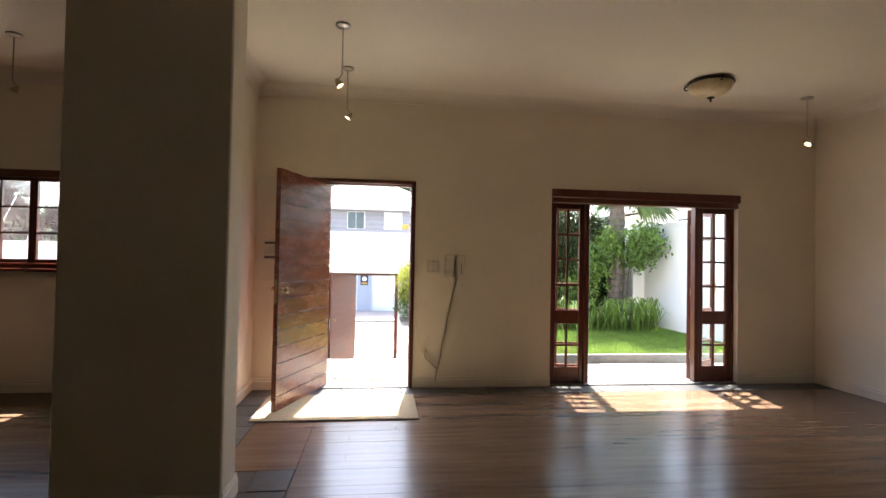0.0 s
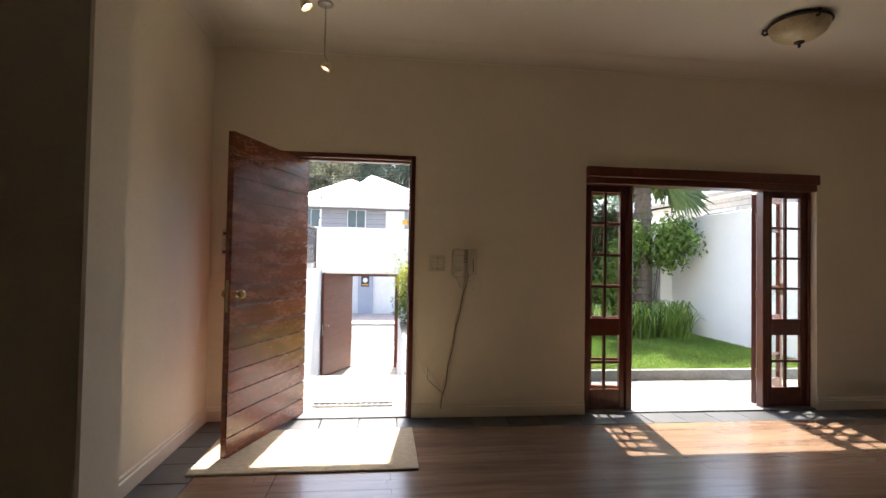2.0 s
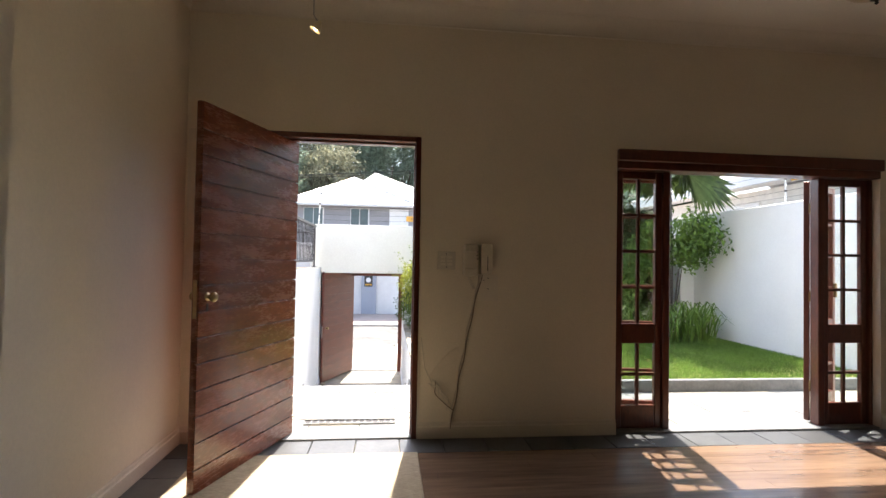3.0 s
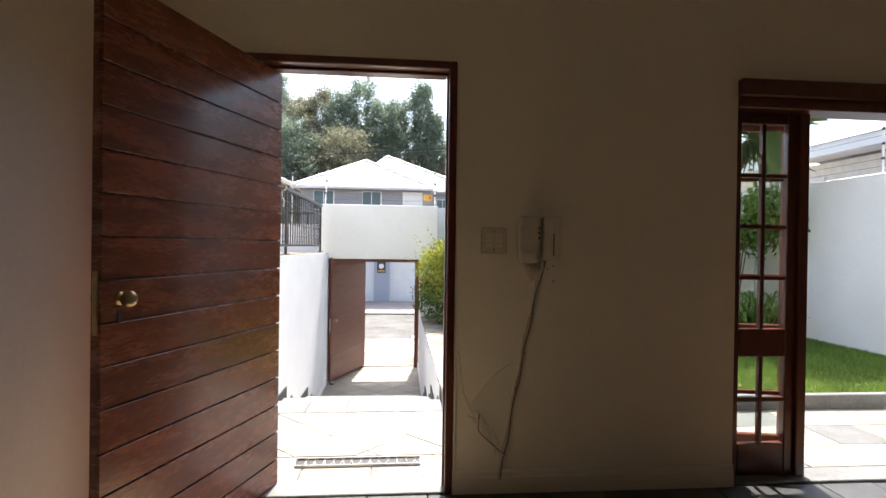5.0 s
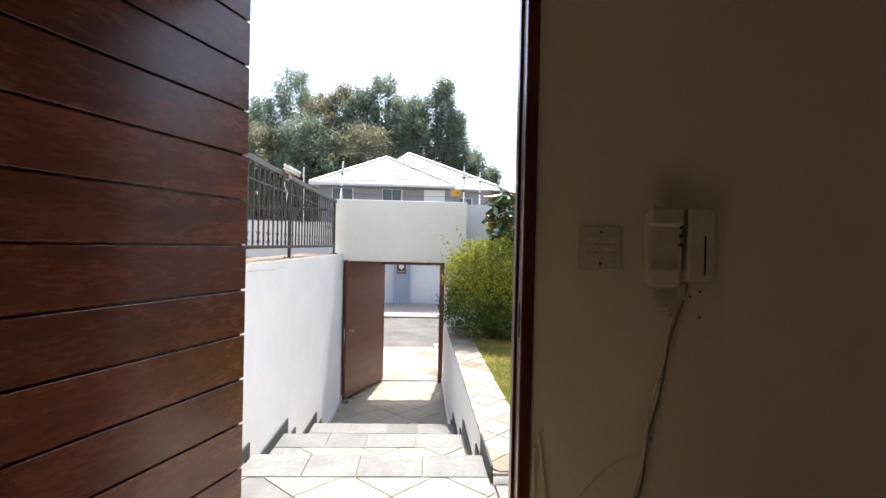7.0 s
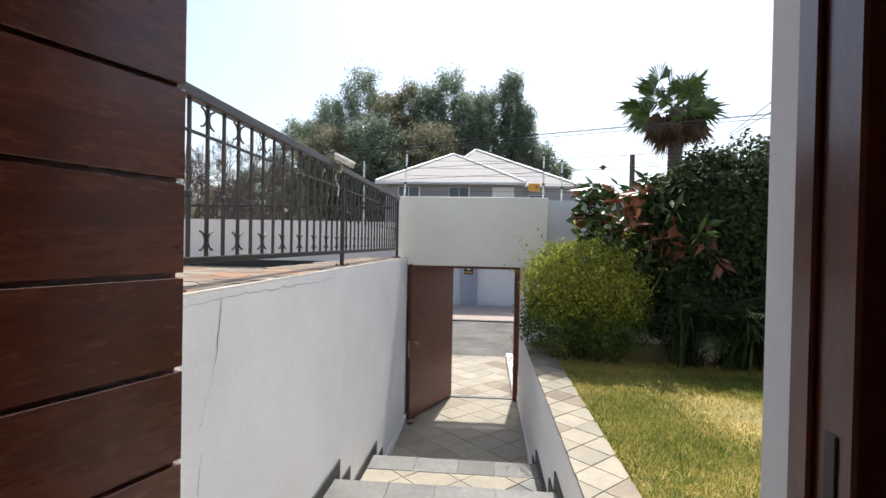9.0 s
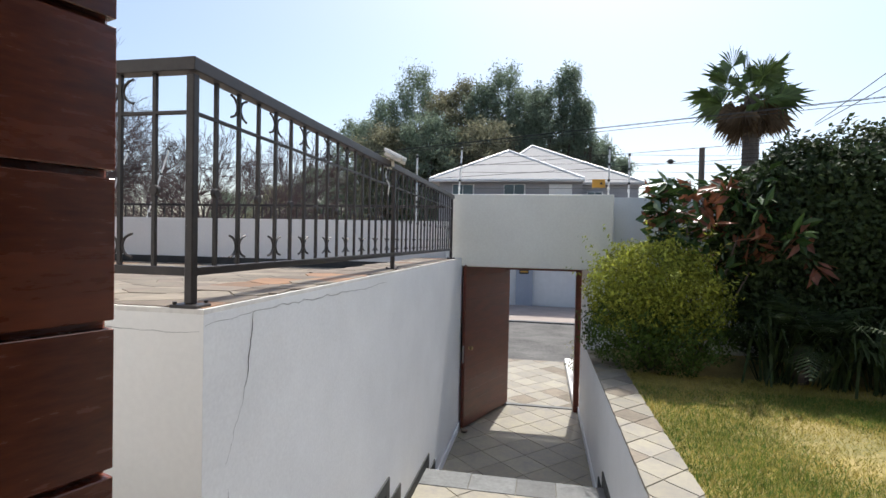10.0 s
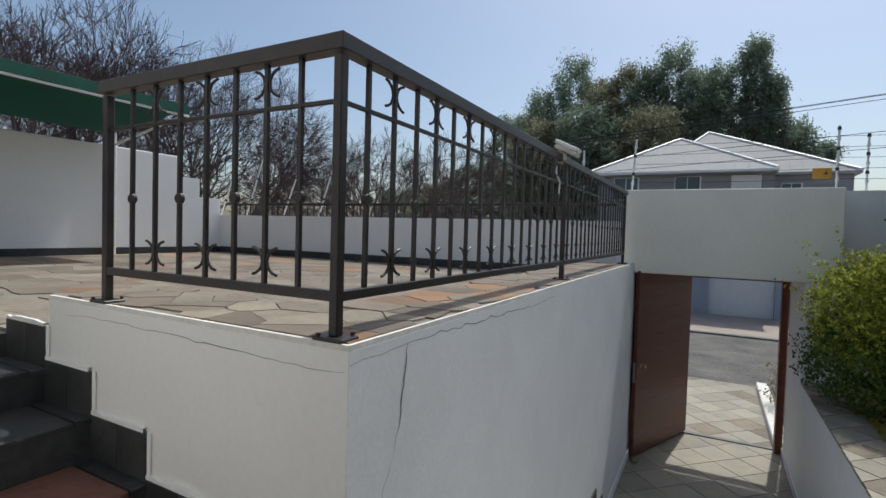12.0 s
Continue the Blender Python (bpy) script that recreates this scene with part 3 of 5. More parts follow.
setting("ground", ground, M_EARTH, "dry bare earth beyond the garden", "ground")

# walkway levels: (y0, y1, z)
STEPS = [(YO, 6.95, -0.005), (6.95, 7.23, -0.18), (7.23, 8.20, -0.355), (8.20, 8.48, -0.53), (8.48, 9.42, -0.705), (9.42, 9.70, -0.88), (9.70, 12.47, LOW)]
XP = 1.30  # inner face of the planter wall
walkway = bmesh.new()
for y0, y1, z in STEPS:
    x0, x1 = (-0.217 if y0 > WY - 0.4 else -0.06, XP)
    box(walkway, -0.06 if y0 < 6 else x0, y0, -1.6, x1, y1, z - 0.007)
walkway = setting("pavement", walkway, M_GROUT, "slate-paved steps leading down to the street gate", "steps")
# terrace block
terrace = bmesh.new()
box(terrace, -7.2, WY + 0.002, -1.6, -1.60, 10.95, TERR - 0.007)
box(terrace, -1.60, WY + 0.10, -1.6, WX - 0.02, 10.95, TERR - 0.007)
box(terrace, -1.60, WY + 0.02, TERR - 0.02, WX - 0.02, WY + 0.44, 1.081)
box(terrace, WX - 0.44, WY + 0.44, TERR - 0.02, WX - 0.02, 10.95, 1.081)
terrace = setting("terrace", terrace, M_GROUT, "raised terrace paved with mixed slate", "terrace")
setting("wall_terrace_front", made_box(-1.60, WY, -0.1, WX - 0.001, WY + 0.10, 1.07), M_OUT, "cream-white terrace retaining wall with hairline cracks", "wall")
setting("wall_terrace_side", made_box(WX - 0.12, WY + 0.0015, -1.2, WX, 11.28, 1.07), M_OUT2, "white sparkling rough-plastered retaining wall beside the steps", "wall")
cope = bmesh.new()
box(cope, -1.5995, WY + 0.0005, 1.0702, WX - 0.013, WY + 0.014, 1.085)
box(cope, WX - 0.013, WY + 0.0005, 1.0702, WX - 0.0005, 11.27, 1.085)
setting("coping", cope, M_COPE, "weathered white plaster edge of the terrace", "coping")

# boundary walls of the terrace
setting("wall_street", made_box(-6.7, 10.95, -1.4, -0.36, 11.15, 1.52), M_OUT, "white street wall behind the terrace", "wall")
side_wall = bmesh.new()
box(side_wall, -6.7, 3.0, -1.0, -6.5, 10.22, 2.36, bevel=0.01)
box(side_wall, -6.7, 10.22, -1.0, -6.5, 10.58, 2.06)
box(side_wall, -6.7, 10.58, -1.0, -6.5, 10.95, 1.78)
setting("wall_side", side_wall, M_OUT, "white stepped boundary wall of the terrace", "wall")
foot = bmesh.new()
box(foot, -6.5, 10.935, TERR, -0.36, 10.949, TERR + 0.09)
box(foot, -6.499, 3.0, TERR, -6.485, 10.93, TERR + 0.09)
setting("baseboard_terrace", foot, M_SLATED, "dark slate skirting along the terrace walls", "baseboard")

# lintel block over the street gate
setting("wall_gate_lintel", made_box(-0.36, 11.28, 0.98, 1.56, 12.29, 1.87, bevel=0.008), M_CREAM, "cream-white masonry block bridging the street gate", "wall")
setting("wall_gate_left", made_box(-0.359, 11.281, -1.3, WX, 12.5, 0.979), M_OUT2, "white wall beside the gate", "wall")
setting("wall_gate_right", made_box(1.30, 11.30, -1.3, 1.56, 12.285, 0.979), M_OUT2, "white wall on the other side of the gate", "wall")
setting("wall_street_right", made_box(1.561, 11.55, -1.4, 9.0, 11.80, 1.86), M_OUT, "white street wall of the garden", "wall")

# gate
gate_frame = thing("door_3", "dark timber frame of the street gate", "gate frame", kind="structure")
part("post", made_box(1.225, 12.30, LOW, 1.299, 12.44, 0.985, bevel=0.006), M_GATE, gate_frame)
part("post", made_box(WX + 0.001, 12.33, LOW, 0.27, 12.44, 0.985, bevel=0.006), M_GATE, gate_frame)
part("head", made_box(WX + 0.001, 12.298, 0.90, 1.299, 12.42, 0.985, bevel=0.006), M_GATE, gate_frame)
part("threshold", made_box(0.27, 12.40, LOW - 0.02, 1.225, 12.47, LOW + 0.012, bevel=0.004), M_SLATEG, gate_frame)
ga = math.degrees(math.atan2(11.27 - 12.42, -0.155 - 0.31))
gate = thing("street_gate", "open dark-varnished boarded timber street gate", "gate", pose(0.31, 12.42, LOW + 0.03, 0, 0, ga))
gl = 1.24
part("core", made_box(0, -0.045, 0, gl, -0.008, 2.02, bevel=0.003), M_GATE, gate)
for i in range(14):
    part("board", made_box(0, -0.0082, i * 2.02 / 14 + 0.0004, gl, 0.0, (i + 1) * 2.02 / 14 - 0.0004, bevel=0.001), M_GATE, gate)
knob(gate, gl - 0.10, 0.0, 0.98, 1.0, 1)
part("lock_plate", made_box(gl - 0.001, -0.036, 0.80, gl + 0.002, -0.012, 1.02, bevel=0.0008), M_STEEL, gate, "steel lock plate on the edge")
stop_bm = bmesh.new()
bmesh.ops.create_icosphere(stop_bm, subdivisions=2, radius=0.045, matrix=Matrix.Translation((-0.13, 11.20, LOW + 0.03)) @ Matrix.Diagonal((1, 0.8, 0.7, 1)))
tagged(linked("door_stop", stop_bm, M_RUST, True), "small rounded stone holding the gate open", "stone")

# planter wall with coping and lawn
LAWN = 0.06
setting("wall_planter", made_box(XP, 6.60, -1.3, 1.44, 11.30, 0.03), M_OUT2, "white retaining wall between steps and lawn", "wall")
lawn = bmesh.new()
box(lawn, 1.44, 6.66, -1.2, 6.43, 11.55, LAWN - 0.035)
lawn = setting("lawn", lawn, M_GRASSBED, "patchy lawn, half green and half straw-dry", "lawn")
kerb_bm = bmesh.new()
box(kerb_bm, 1.66, 6.60, -0.1, 6.43, 6.66, LAWN + 0.045, bevel=0.006)
setting("kerb", kerb_bm, M_SLATEG, "grey concrete lawn kerb", "kerb")
patio = setting("patio", made_box(1.302, YO, -0.3, 6.43, 6.60, -0.025), M_GROUT, "sunlit slate patio along the house", "patio")
setting("wall_garden", made_box(6.43, YO, -0.5, 6.63, 11.55, 2.12, bevel=0.01), M_OUT, "tall white garden boundary wall", "wall")
setting("pilaster", made_box(6.17, 10.35, 0, 6.429, 10.7, 1.75, bevel=0.01), M_OUT, "white plastered pilaster in the garden corner", "pilaster")

# street
road = bmesh.new()
vs = [road.verts.new(v) for v in ((-60, 15.4, -1.215), (60, 15.4, -1.215), (60, 22.2, -1.43), (-60, 22.2, -1.43))]
road.faces.new(vs)
setting("road", road, M_ASPH, "sunlit grey gravelly asphalt street", "road")
drive = bmesh.new()
vs = [drive.verts.new(v) for v in ((-40, 22.4, -1.40), (40, 22.4, -1.40), (40, 27.0, -1.45), (-40, 27.0, -1.45))]
drive.faces.new(vs)
setting("pavement_far", drive, M_DRIVE, "pinkish paved verge across the street", "pavement")
setting("kerb_far", made_box(-40, 22.2, -1.6, 40, 22.4, -1.38), M_SLATEG, "pale kerb across the street", "kerb")

# ---- railing ----
railing = thing("railing", "dark bronze wrought-iron terrace railing with scroll ornaments", "railing")
RZ0, RZ1 = 1.094, 1.825
RX, RY = -0.287, 6.50


def flat_bar(a, b, w, h):
    """A level bar of width w and height h centred on the line a to b."""
    a, b = Vector(a), Vector(b)
    bm = bmesh.new()
    d = b - a
    m = Matrix.Translation((a + b) / 2) @ Matrix.Rotation(math.atan2(d.y, d.x), 4, "Z") @ Matrix.Diagonal((d.length, w, h, 1))
    bmesh.ops.create_cube(bm, size=1, matrix=m)
    bmesh.ops.bevel(bm, geom=list(bm.edges), offset=0.002, segments=1, affect="EDGES")
    return bm


def post(x, y, s=0.027):
    part("post", made_box(x - s / 2, y - s / 2, RZ0 + 0.001, x + s / 2, y + s / 2, RZ1 - 0.046, bevel=0.003), M_IRON, railing)
    part("base_plate", made_box(x - 0.046, y - 0.034, RZ0 - 0.010, x + 0.046, y + 0.034, RZ0 + 0.001, bevel=0.002), M_IRON, railing)
    for dx, dy in ((-0.03, -0.03), (0.03, 0.03)):
        part("bolt", cyl(bmesh.new(), (x + dx, y + dy, RZ0 + 0.002), (x + dx, y + dy, RZ0 + 0.010), 0.006, seg=6), M_IRON, railing)


RUNS = [((RX, RY), (-1.285, RY), [RX, -1.285]), ((RX, RY), (RX, 10.92), [8.57, 10.90])]
for (x0, y0), (x1, y1), _ in RUNS:
    run = (Vector((x1, y1, 0)) - Vector((x0, y0, 0))).normalized() * 0.0229
    part("top_rail", flat_bar((x0 - run.x, y0 - run.y, RZ1 - 0.020 - abs(run.x) * 0.02), (x1 + run.x, y1 + run.y, RZ1 - 0.020 - abs(run.x) * 0.02), 0.046, 0.040), M_IRON, railing)
    part("upper_bar", flat_bar((x0, y0, 1.667), (x1, y1, 1.667), 0.010, 0.012), M_IRON, railing)
    part("bottom_bar", flat_bar((x0, y0, 1.192), (x1, y1, 1.192), 0.022, 0.026), M_IRON, railing)
for x, y in ((RX, RY), (-1.285, RY), (RX, 8.57), (RX, 10.90)):
    post(x, y)


def scroll_mesh(s):
    """A C scroll whose back touches the baluster, in the plane of the local x and z."""
    bm = tube(bmesh.new(), [Vector((s * (0.052 - 0.043 * math.cos(a)), 0, 0.037 * math.sin(a))) for a in np.linspace(-1.4, 1.4, 9)], 0.0042, 6)
    me = bpy.data.meshes.new("scroll")
    bm.to_mesh(me)
    bm.free()
    me.materials.append(M_IRON)
    return me


def disc_mesh():
    bm = bmesh.new()
    cyl(bm, (0, -0.008, 0), (0, 0.008, 0), 0.017, seg=14)
    bmesh.ops.bevel(bm, geom=[e for e in bm.edges if e.calc_length() > 0.001 and len(e.link_faces) == 2 and max(len(f.verts) for f in e.link_faces) > 4], offset=0.003, segments=1, affect="EDGES")
    me = bpy.data.meshes.new("boss")
    bm.to_mesh(me)
    me.materials.append(M_IRON)
    return me


scroll_me, disc_me = (scroll_mesh(-1), scroll_mesh(1)), disc_mesh()
bal_me = bpy.data.meshes.new("baluster")
bm = made_box(-0.0058, -0.0058, 1.20, 0.0058, 0.0058, RZ1 - 0.038)
bm.to_mesh(bal_me)
bm.free()
bal_me.materials.append(M_IRON)


def baluster(x, y, turn, i):
    ob = new("baluster", bal_me)
    ob.location, ob.parent = (x, y, 0), railing
    if i % 2 == 0:
        d = new("boss", disc_me)
        d.location, d.rotation_euler, d.parent = (x, y, 1.435), (0, 0, turn), railing
    else:
        for z in (1.735, 1.265):
            for me in scroll_me:
                c = new("scroll", me)
                c.location, c.rotation_euler, c.parent = (x, y, z), (0, 0, turn), railing


for i in range(7):
    baluster(-0.415 - i * 0.1215, RY, 0.0, i)
n_side = 35
for i in range(n_side):
    y = 6.61 + i * 0.1215
    if min(abs(y - 8.57), abs(y - 10.90)) > 0.03:
        baluster(RX, y, math.pi / 2, i)

# camera-like floodlight on the rail
flood = thing("floodlight", "small white outdoor sensor lamp on the railing", "lamp", pose(RX, 8.45, RZ1 - 0.03))
part("bracket", made_box(-0.016, -0.022, -0.02, 0.016, 0.022, 0.055, bevel=0.004), M_PLASTIC, flood)
for nm, dz, sx in (("lamp_head", 0.07, 0.11), ("visor", 0.098, 0.12)):
    bm = made_box(-0.02, -0.055, -0.012, sx, 0.055, 0.012, bevel=0.004)
    bmesh.ops.transform(bm, matrix=Matrix.Translation((0.0, 0.0, dz)) @ Matrix.Rotation(0.45, 4, "Y"), verts=bm.verts)
    part(nm, bm, M_PLASTIC if nm == "lamp_head" else M_WHITE, flood)
part("sensor", cyl(bmesh.new(), (0.02, -0.01, 0.03), (0.03, -0.015, -0.005), 0.018, 0.014, 12), M_PLASTIC, flood)
part("cable", tube(bmesh.new(), [(0.0, -0.022, -0.01), (-0.012, -0.035, -0.06), (0.0, -0.05, -0.10), (0.012, -0.03, -0.13), (0.0, -0.015, -0.22)], 0.005, 5), M_WHITE, flood)

# dark stair up to the terrace
stair = bmesh.new()
LEV = [(-0.06, 0.14), (-0.366, 0.28), (-0.675, 0.42), (-0.984, 0.56), (-1.293, 0.70), (-1.60, 0.82)]
xs = [a for a, _ in LEV] + [-1.90]
for (xa, z), xb in zip(LEV, xs[1:]):
    box(stair, xb, YO, -0.3, xa, WY - 0.002, z - 0.018)
box(stair, -6.5, YO, -0.3, -1.90, WY - 0.002, TERR - 0.02)
stair = setting("stair", stair, M_SLATED, "dark slate-clad steps up to the terrace", "stairs")
for (xa, z), xb in zip(LEV, xs[1:]):
    y = YO + 0.005
    while y < WY - 0.05:
        y1 = min(y + 0.26, WY - 0.004)
        slab("tread_tile", [(xb + 0.004, y), (xa + 0.012, y), (xa + 0.012, y1 - 0.006), (xb + 0.004, y1 - 0.006)], z, 0.018, M_REDBRICK if YO + 0.2 < y < YO + 0.6 and 0.4 < z < 0.6 else M_SLATED, stair, 0.002)
        y = y1
skirt_tiles = thing("skirting", "dark slate skirting tiles stepping along the terrace wall", "skirting", kind="structure")
for (xa, z), xb in zip(LEV, xs[1:]):
    mid = (xa + xb) / 2
    part("tile", made_box(xb, WY - 0.014, z, mid - 0.002, WY - 0.001, z + 0.15, bevel=0.002), M_SLATED, skirt_tiles)
    part("tile", made_box(mid + 0.002, WY - 0.014, z, xa, WY - 0.001, z + 0.15, bevel=0.002), M_SLATED, skirt_tiles)
lip = thing("plaster_edge", "ragged white plaster edge round the slate skirting tiles", "plaster", kind="structure")
for (xa, z), xb in zip(LEV, xs[1:]):
    bm = bmesh.new()
    n = 9
    top = [(xb + (xa - 0.016 - xb) * k / n, z + 0.163 + random.uniform(-0.005, 0.006)) for k in range(n + 1)]
    rows = [[bm.verts.new((x, yy, zz)) for x, zt in top for zz in (z + 0.1505, zt)] for yy in (WY - 0.012, WY - 0.0008)]
    for k in range(n):
        a = 2 * k
        bm.faces.new((rows[0][a], rows[0][a + 2], rows[0][a + 3], rows[0][a + 1]))
        bm.faces.new((rows[0][a + 1], rows[0][a + 3], rows[1][a + 3], rows[1][a + 1]))
    part("lip", bm, M_OUT, lip)
    part("lip", made_box(xa + 0.0005, WY - 0.011, z - 0.005, xa + 0.014, WY - 0.001, z + 0.156, bevel=0.003), M_OUT, lip)
# stepped skirting along both sides of the walkway
for side_x, s in ((WX, 1), (XP, -1)):
    sk = thing("skirting", "dark slate skirting tiles stepping down beside the walkway", "skirting", kind="structure")
    for (y0, y1, z), nxt in zip(STEPS, STEPS[1:] + [None]):
        a = max(y0, WY + 0.01 if s > 0 else 6.62)
        b = y1 if nxt is None else y1 + 0.06
        if b - a > 0.03:
            part("tile", made_box(side_x + s * 0.001, a, z, side_x + s * 0.014, b, z + 0.085, bevel=0.002), M_SLATED if nxt else M_OUT2, sk)
        if nxt:
            part("riser_tile", made_box(side_x + s * 0.001, b + 0.001, nxt[2] + 0.086, side_x + s * 0.013, b + 0.075, z + 0.085, bevel=0.002), M_SLATED, sk)

# ---- indoor fittings ----
def pendant(x, y, drop, turn):
    """A thin rod lamp: ceiling rose, rod with a bent end, small bell shade and glowing bulb."""
    p = thing("pendant_lamp", "thin rod pendant lamp with a small lit bell shade", "lamp", pose(x, y, CEIL, 0, 0, turn), group="pendant lamps")
    part("ceiling_rose", lathe(bmesh.new(), [(0.0, 0.0), (0.055, 0.0), (0.055, -0.008), (0.045, -0.016), (0.01, -0.020), (0.0, -0.020)], seg=20), M_STEEL, p, "", True)
    part("rod", tube(bmesh.new(), [(0, 0, -0.015), (0, 0, -drop + 0.06), (0.012, 0, -drop + 0.035), (0.028, 0, -drop + 0.02)], 0.0045, 8), M_STEEL, p, "brushed steel rod")
    bm = lathe(bmesh.new(), [(0.006, 0.012), (0.012, 0.008), (0.026, -0.03), (0.034, -0.052), (0.032, -0.052), (0.024, -0.03), (0.008, 0.004)], seg=18)
    m = Matrix.Translation((0.034, 0, -drop + 0.012)) @ Matrix.Rotation(0.55, 4, "Y")
    bmesh.ops.transform(bm, matrix=m, verts=bm.verts)
    part("shade", bm, M_BOWL, p, "frosted glass bell shade", True)
    bm = bmesh.new()
    bmesh.ops.create_icosphere(bm, subdivisions=2, radius=0.017, matrix=m @ Matrix.Translation((0, 0, -0.034)))
    part("bulb", bm, M_BULB, p, "glowing bulb", True)


pendant(0.57, 4.02, 0.42, 180)
pendant(0.55, 4.86, 0.42, 0)
pendant(5.10, 4.86, 0.44, 0)
pendant(-2.0, 4.6, 0.42, 0)

bowl = thing("ceiling_lamp", "cream glass bowl ceiling lamp in a dark bronze ring", "lamp", pose(3.87, 4.60, CEIL))
part("ring", lathe(bmesh.new(), [(0.0, 0.0), (0.17, 0.0), (0.19, -0.012), (0.20, -0.028), (0.188, -0.034), (0.17, -0.03), (0.0, -0.02)], seg=36), M_IRON, bowl, "dark bronze ceiling ring", True)
part("bowl", lathe(bmesh.new(), [(0.188, -0.03), (0.186, -0.05), (0.165, -0.09), (0.12, -0.125), (0.06, -0.148), (0.0, -0.155)], seg=36), M_BOWL, bowl, "cream alabaster glass bowl", True)
part("finial", lathe(bmesh.new(), [(0.0, -0.15), (0.035, -0.152), (0.030, -0.162), (0.012, -0.168), (0.008, -0.178), (0.012, -0.186), (0.0, -0.196)], seg=16), M_IRON, bowl, "bronze finial", True)
for k in range(3):
    a = k * 2 * math.pi / 3 + 0.35
    c, s = math.cos(a), math.sin(a)
    part("clip", tube(bmesh.new(), [(0.185 * c, 0.185 * s, -0.012), (0.215 * c, 0.215 * s, -0.02), (0.222 * c, 0.222 * s, -0.04), (0.207 * c, 0.207 * s, -0.056), (0.185 * c, 0.185 * s, -0.05)], 0.008, 6), M_IRON, bowl)

switch = thing("light_switch", "square aged white multi-gang light switch", "switch", pose(1.410, YI, 1.236))
part("plate", made_box(-0.063, -0.009, -0.063, 0.063, 0.0, 0.063, bevel=0.003), M_PLASTIC, switch)
for dx in (-0.024, 0.024):
    for dz in (-0.024, 0.0, 0.024):
        part("rocker", made_box(dx - 0.017, -0.0135, dz - 0.009, dx + 0.017, -0.009, dz + 0.009, bevel=0.0015), M_TRIM, switch)
for dz in (-0.045, 0.045):
    part("screw", cyl(bmesh.new(), (0, -0.009, dz), (0, -0.0105, dz), 0.004, seg=8), M_DARK, switch)

phone = thing("intercom", "aged white wall intercom handset with coiled cord", "intercom", pose(1.645, YI, 1.255))
part("base", made_box(0.004, -0.045, -0.11, 0.085, 0.0, 0.10, bevel=0.006), M_PLASTIC, phone)
part("slot", made_box(0.05, -0.0465, -0.09, 0.055, -0.044, 0.02), M_DARK, phone)
part("cradle", made_box(-0.055, -0.03, -0.09, -0.006, 0.0, 0.10, bevel=0.004), M_PLASTIC, phone)
hs = made_box(-0.125, -0.05, -0.12, -0.012, -0.03, 0.095, bevel=0.012)
box(hs, -0.118, -0.07, 0.045, -0.02, -0.049, 0.10, bevel=0.008)
box(hs, -0.118, -0.07, -0.125, -0.03, -0.049, -0.07, bevel=0.008)
handset = part("handset", hs, M_PLASTIC, phone)
for dz in (0.045, 0.02, -0.005):
    part("button", cyl(bmesh.new(), (-0.022, -0.05, dz), (-0.022, -0.053, dz), 0.006, seg=10), M_DARK, phone)
coil = [(-0.088 + 0.012 * math.cos(i * 0.9) + 0.045 * math.sin(i / 90 * math.pi), -0.03 + 0.012 * math.sin(i * 0.9), -0.115 - 0.095 * math.sin(i / 90 * math.pi)) for i in range(91)]
part("coiled_cord", tube(bmesh.new(), coil, 0.003, 4), M_PLASTIC, phone)
part("wall_patch", made_box(-0.005, -0.003, -0.30, 0.135, 0.0, -0.112, bevel=0.001), M_TRIM, phone, "thin patch on the wall below the intercom")
for dx, dz in ((0.035, -0.155), (0.065, -0.14), (0.065, -0.215)):
    part("screw_hole", cyl(bmesh.new(), (dx, -0.003, dz), (dx, -0.0042, dz), 0.004, seg=8), M_DARK, phone)
part("connector", made_box(-0.008, -0.022, -0.165, 0.012, 0.0, -0.118, bevel=0.003), M_PLASTIC, phone)
cable = thing("wall_cable", "loose beige cables tacked down the wall from the intercom", "cable")
main = [(1.653, YI - 0.008, 1.14), (1.634, YI - 0.012, 1.066), (1.585, YI - 0.008, 0.847), (1.541, YI - 0.010, 0.609), (1.497, YI - 0.008, 0.373), (1.457, YI - 0.010, 0.139), (1.442, YI - 0.022, 0.061)]


def wavy(pts, off, amp, phase):
    """A hand-laid cable: the line through pts with a little sway across it."""
    out = []
    for a, b in zip(pts[:-1], pts[1:]):
        for k in np.linspace(0, 1, 8, endpoint=False):
            q = Vector(a).lerp(Vector(b), k)
            out.append((q.x + off + amp * math.sin(q.z * 23 + phase), q.y, q.z))
    return out


part("cable_run", tube(bmesh.new(), wavy(main, 0.0, 0.004, 0.0), 0.0042, 6), M_PLASTIC, cable)
# this second strand traces the thin shadow beside the cable
part("cable_run", tube(bmesh.new(), wavy(main, 0.011, 0.005, 1.3), 0.0032, 6), M_WIRESHADE, cable, "thin brown strand drawn as the cable's shadow line")
for k in (0.3, 0.55, 0.8):
    p = Vector(main[1]).lerp(Vector(main[4]), k)
    part("clip", made_box(p.x - 0.007, YI - 0.014, p.z - 0.003, p.x + 0.016, YI, p.z + 0.003, bevel=0.001), M_STEEL, cable)
lead = [(1.245, YI - 0.006, 0.70), (1.253, YI - 0.006, 0.60), (1.273, YI - 0.007, 0.49), (1.326, YI - 0.012, 0.375)]
part("loose_lead", tube(bmesh.new(), wavy(lead, 0.0, 0.003, 0.4), 0.0026, 5), M_PLASTIC, cable)
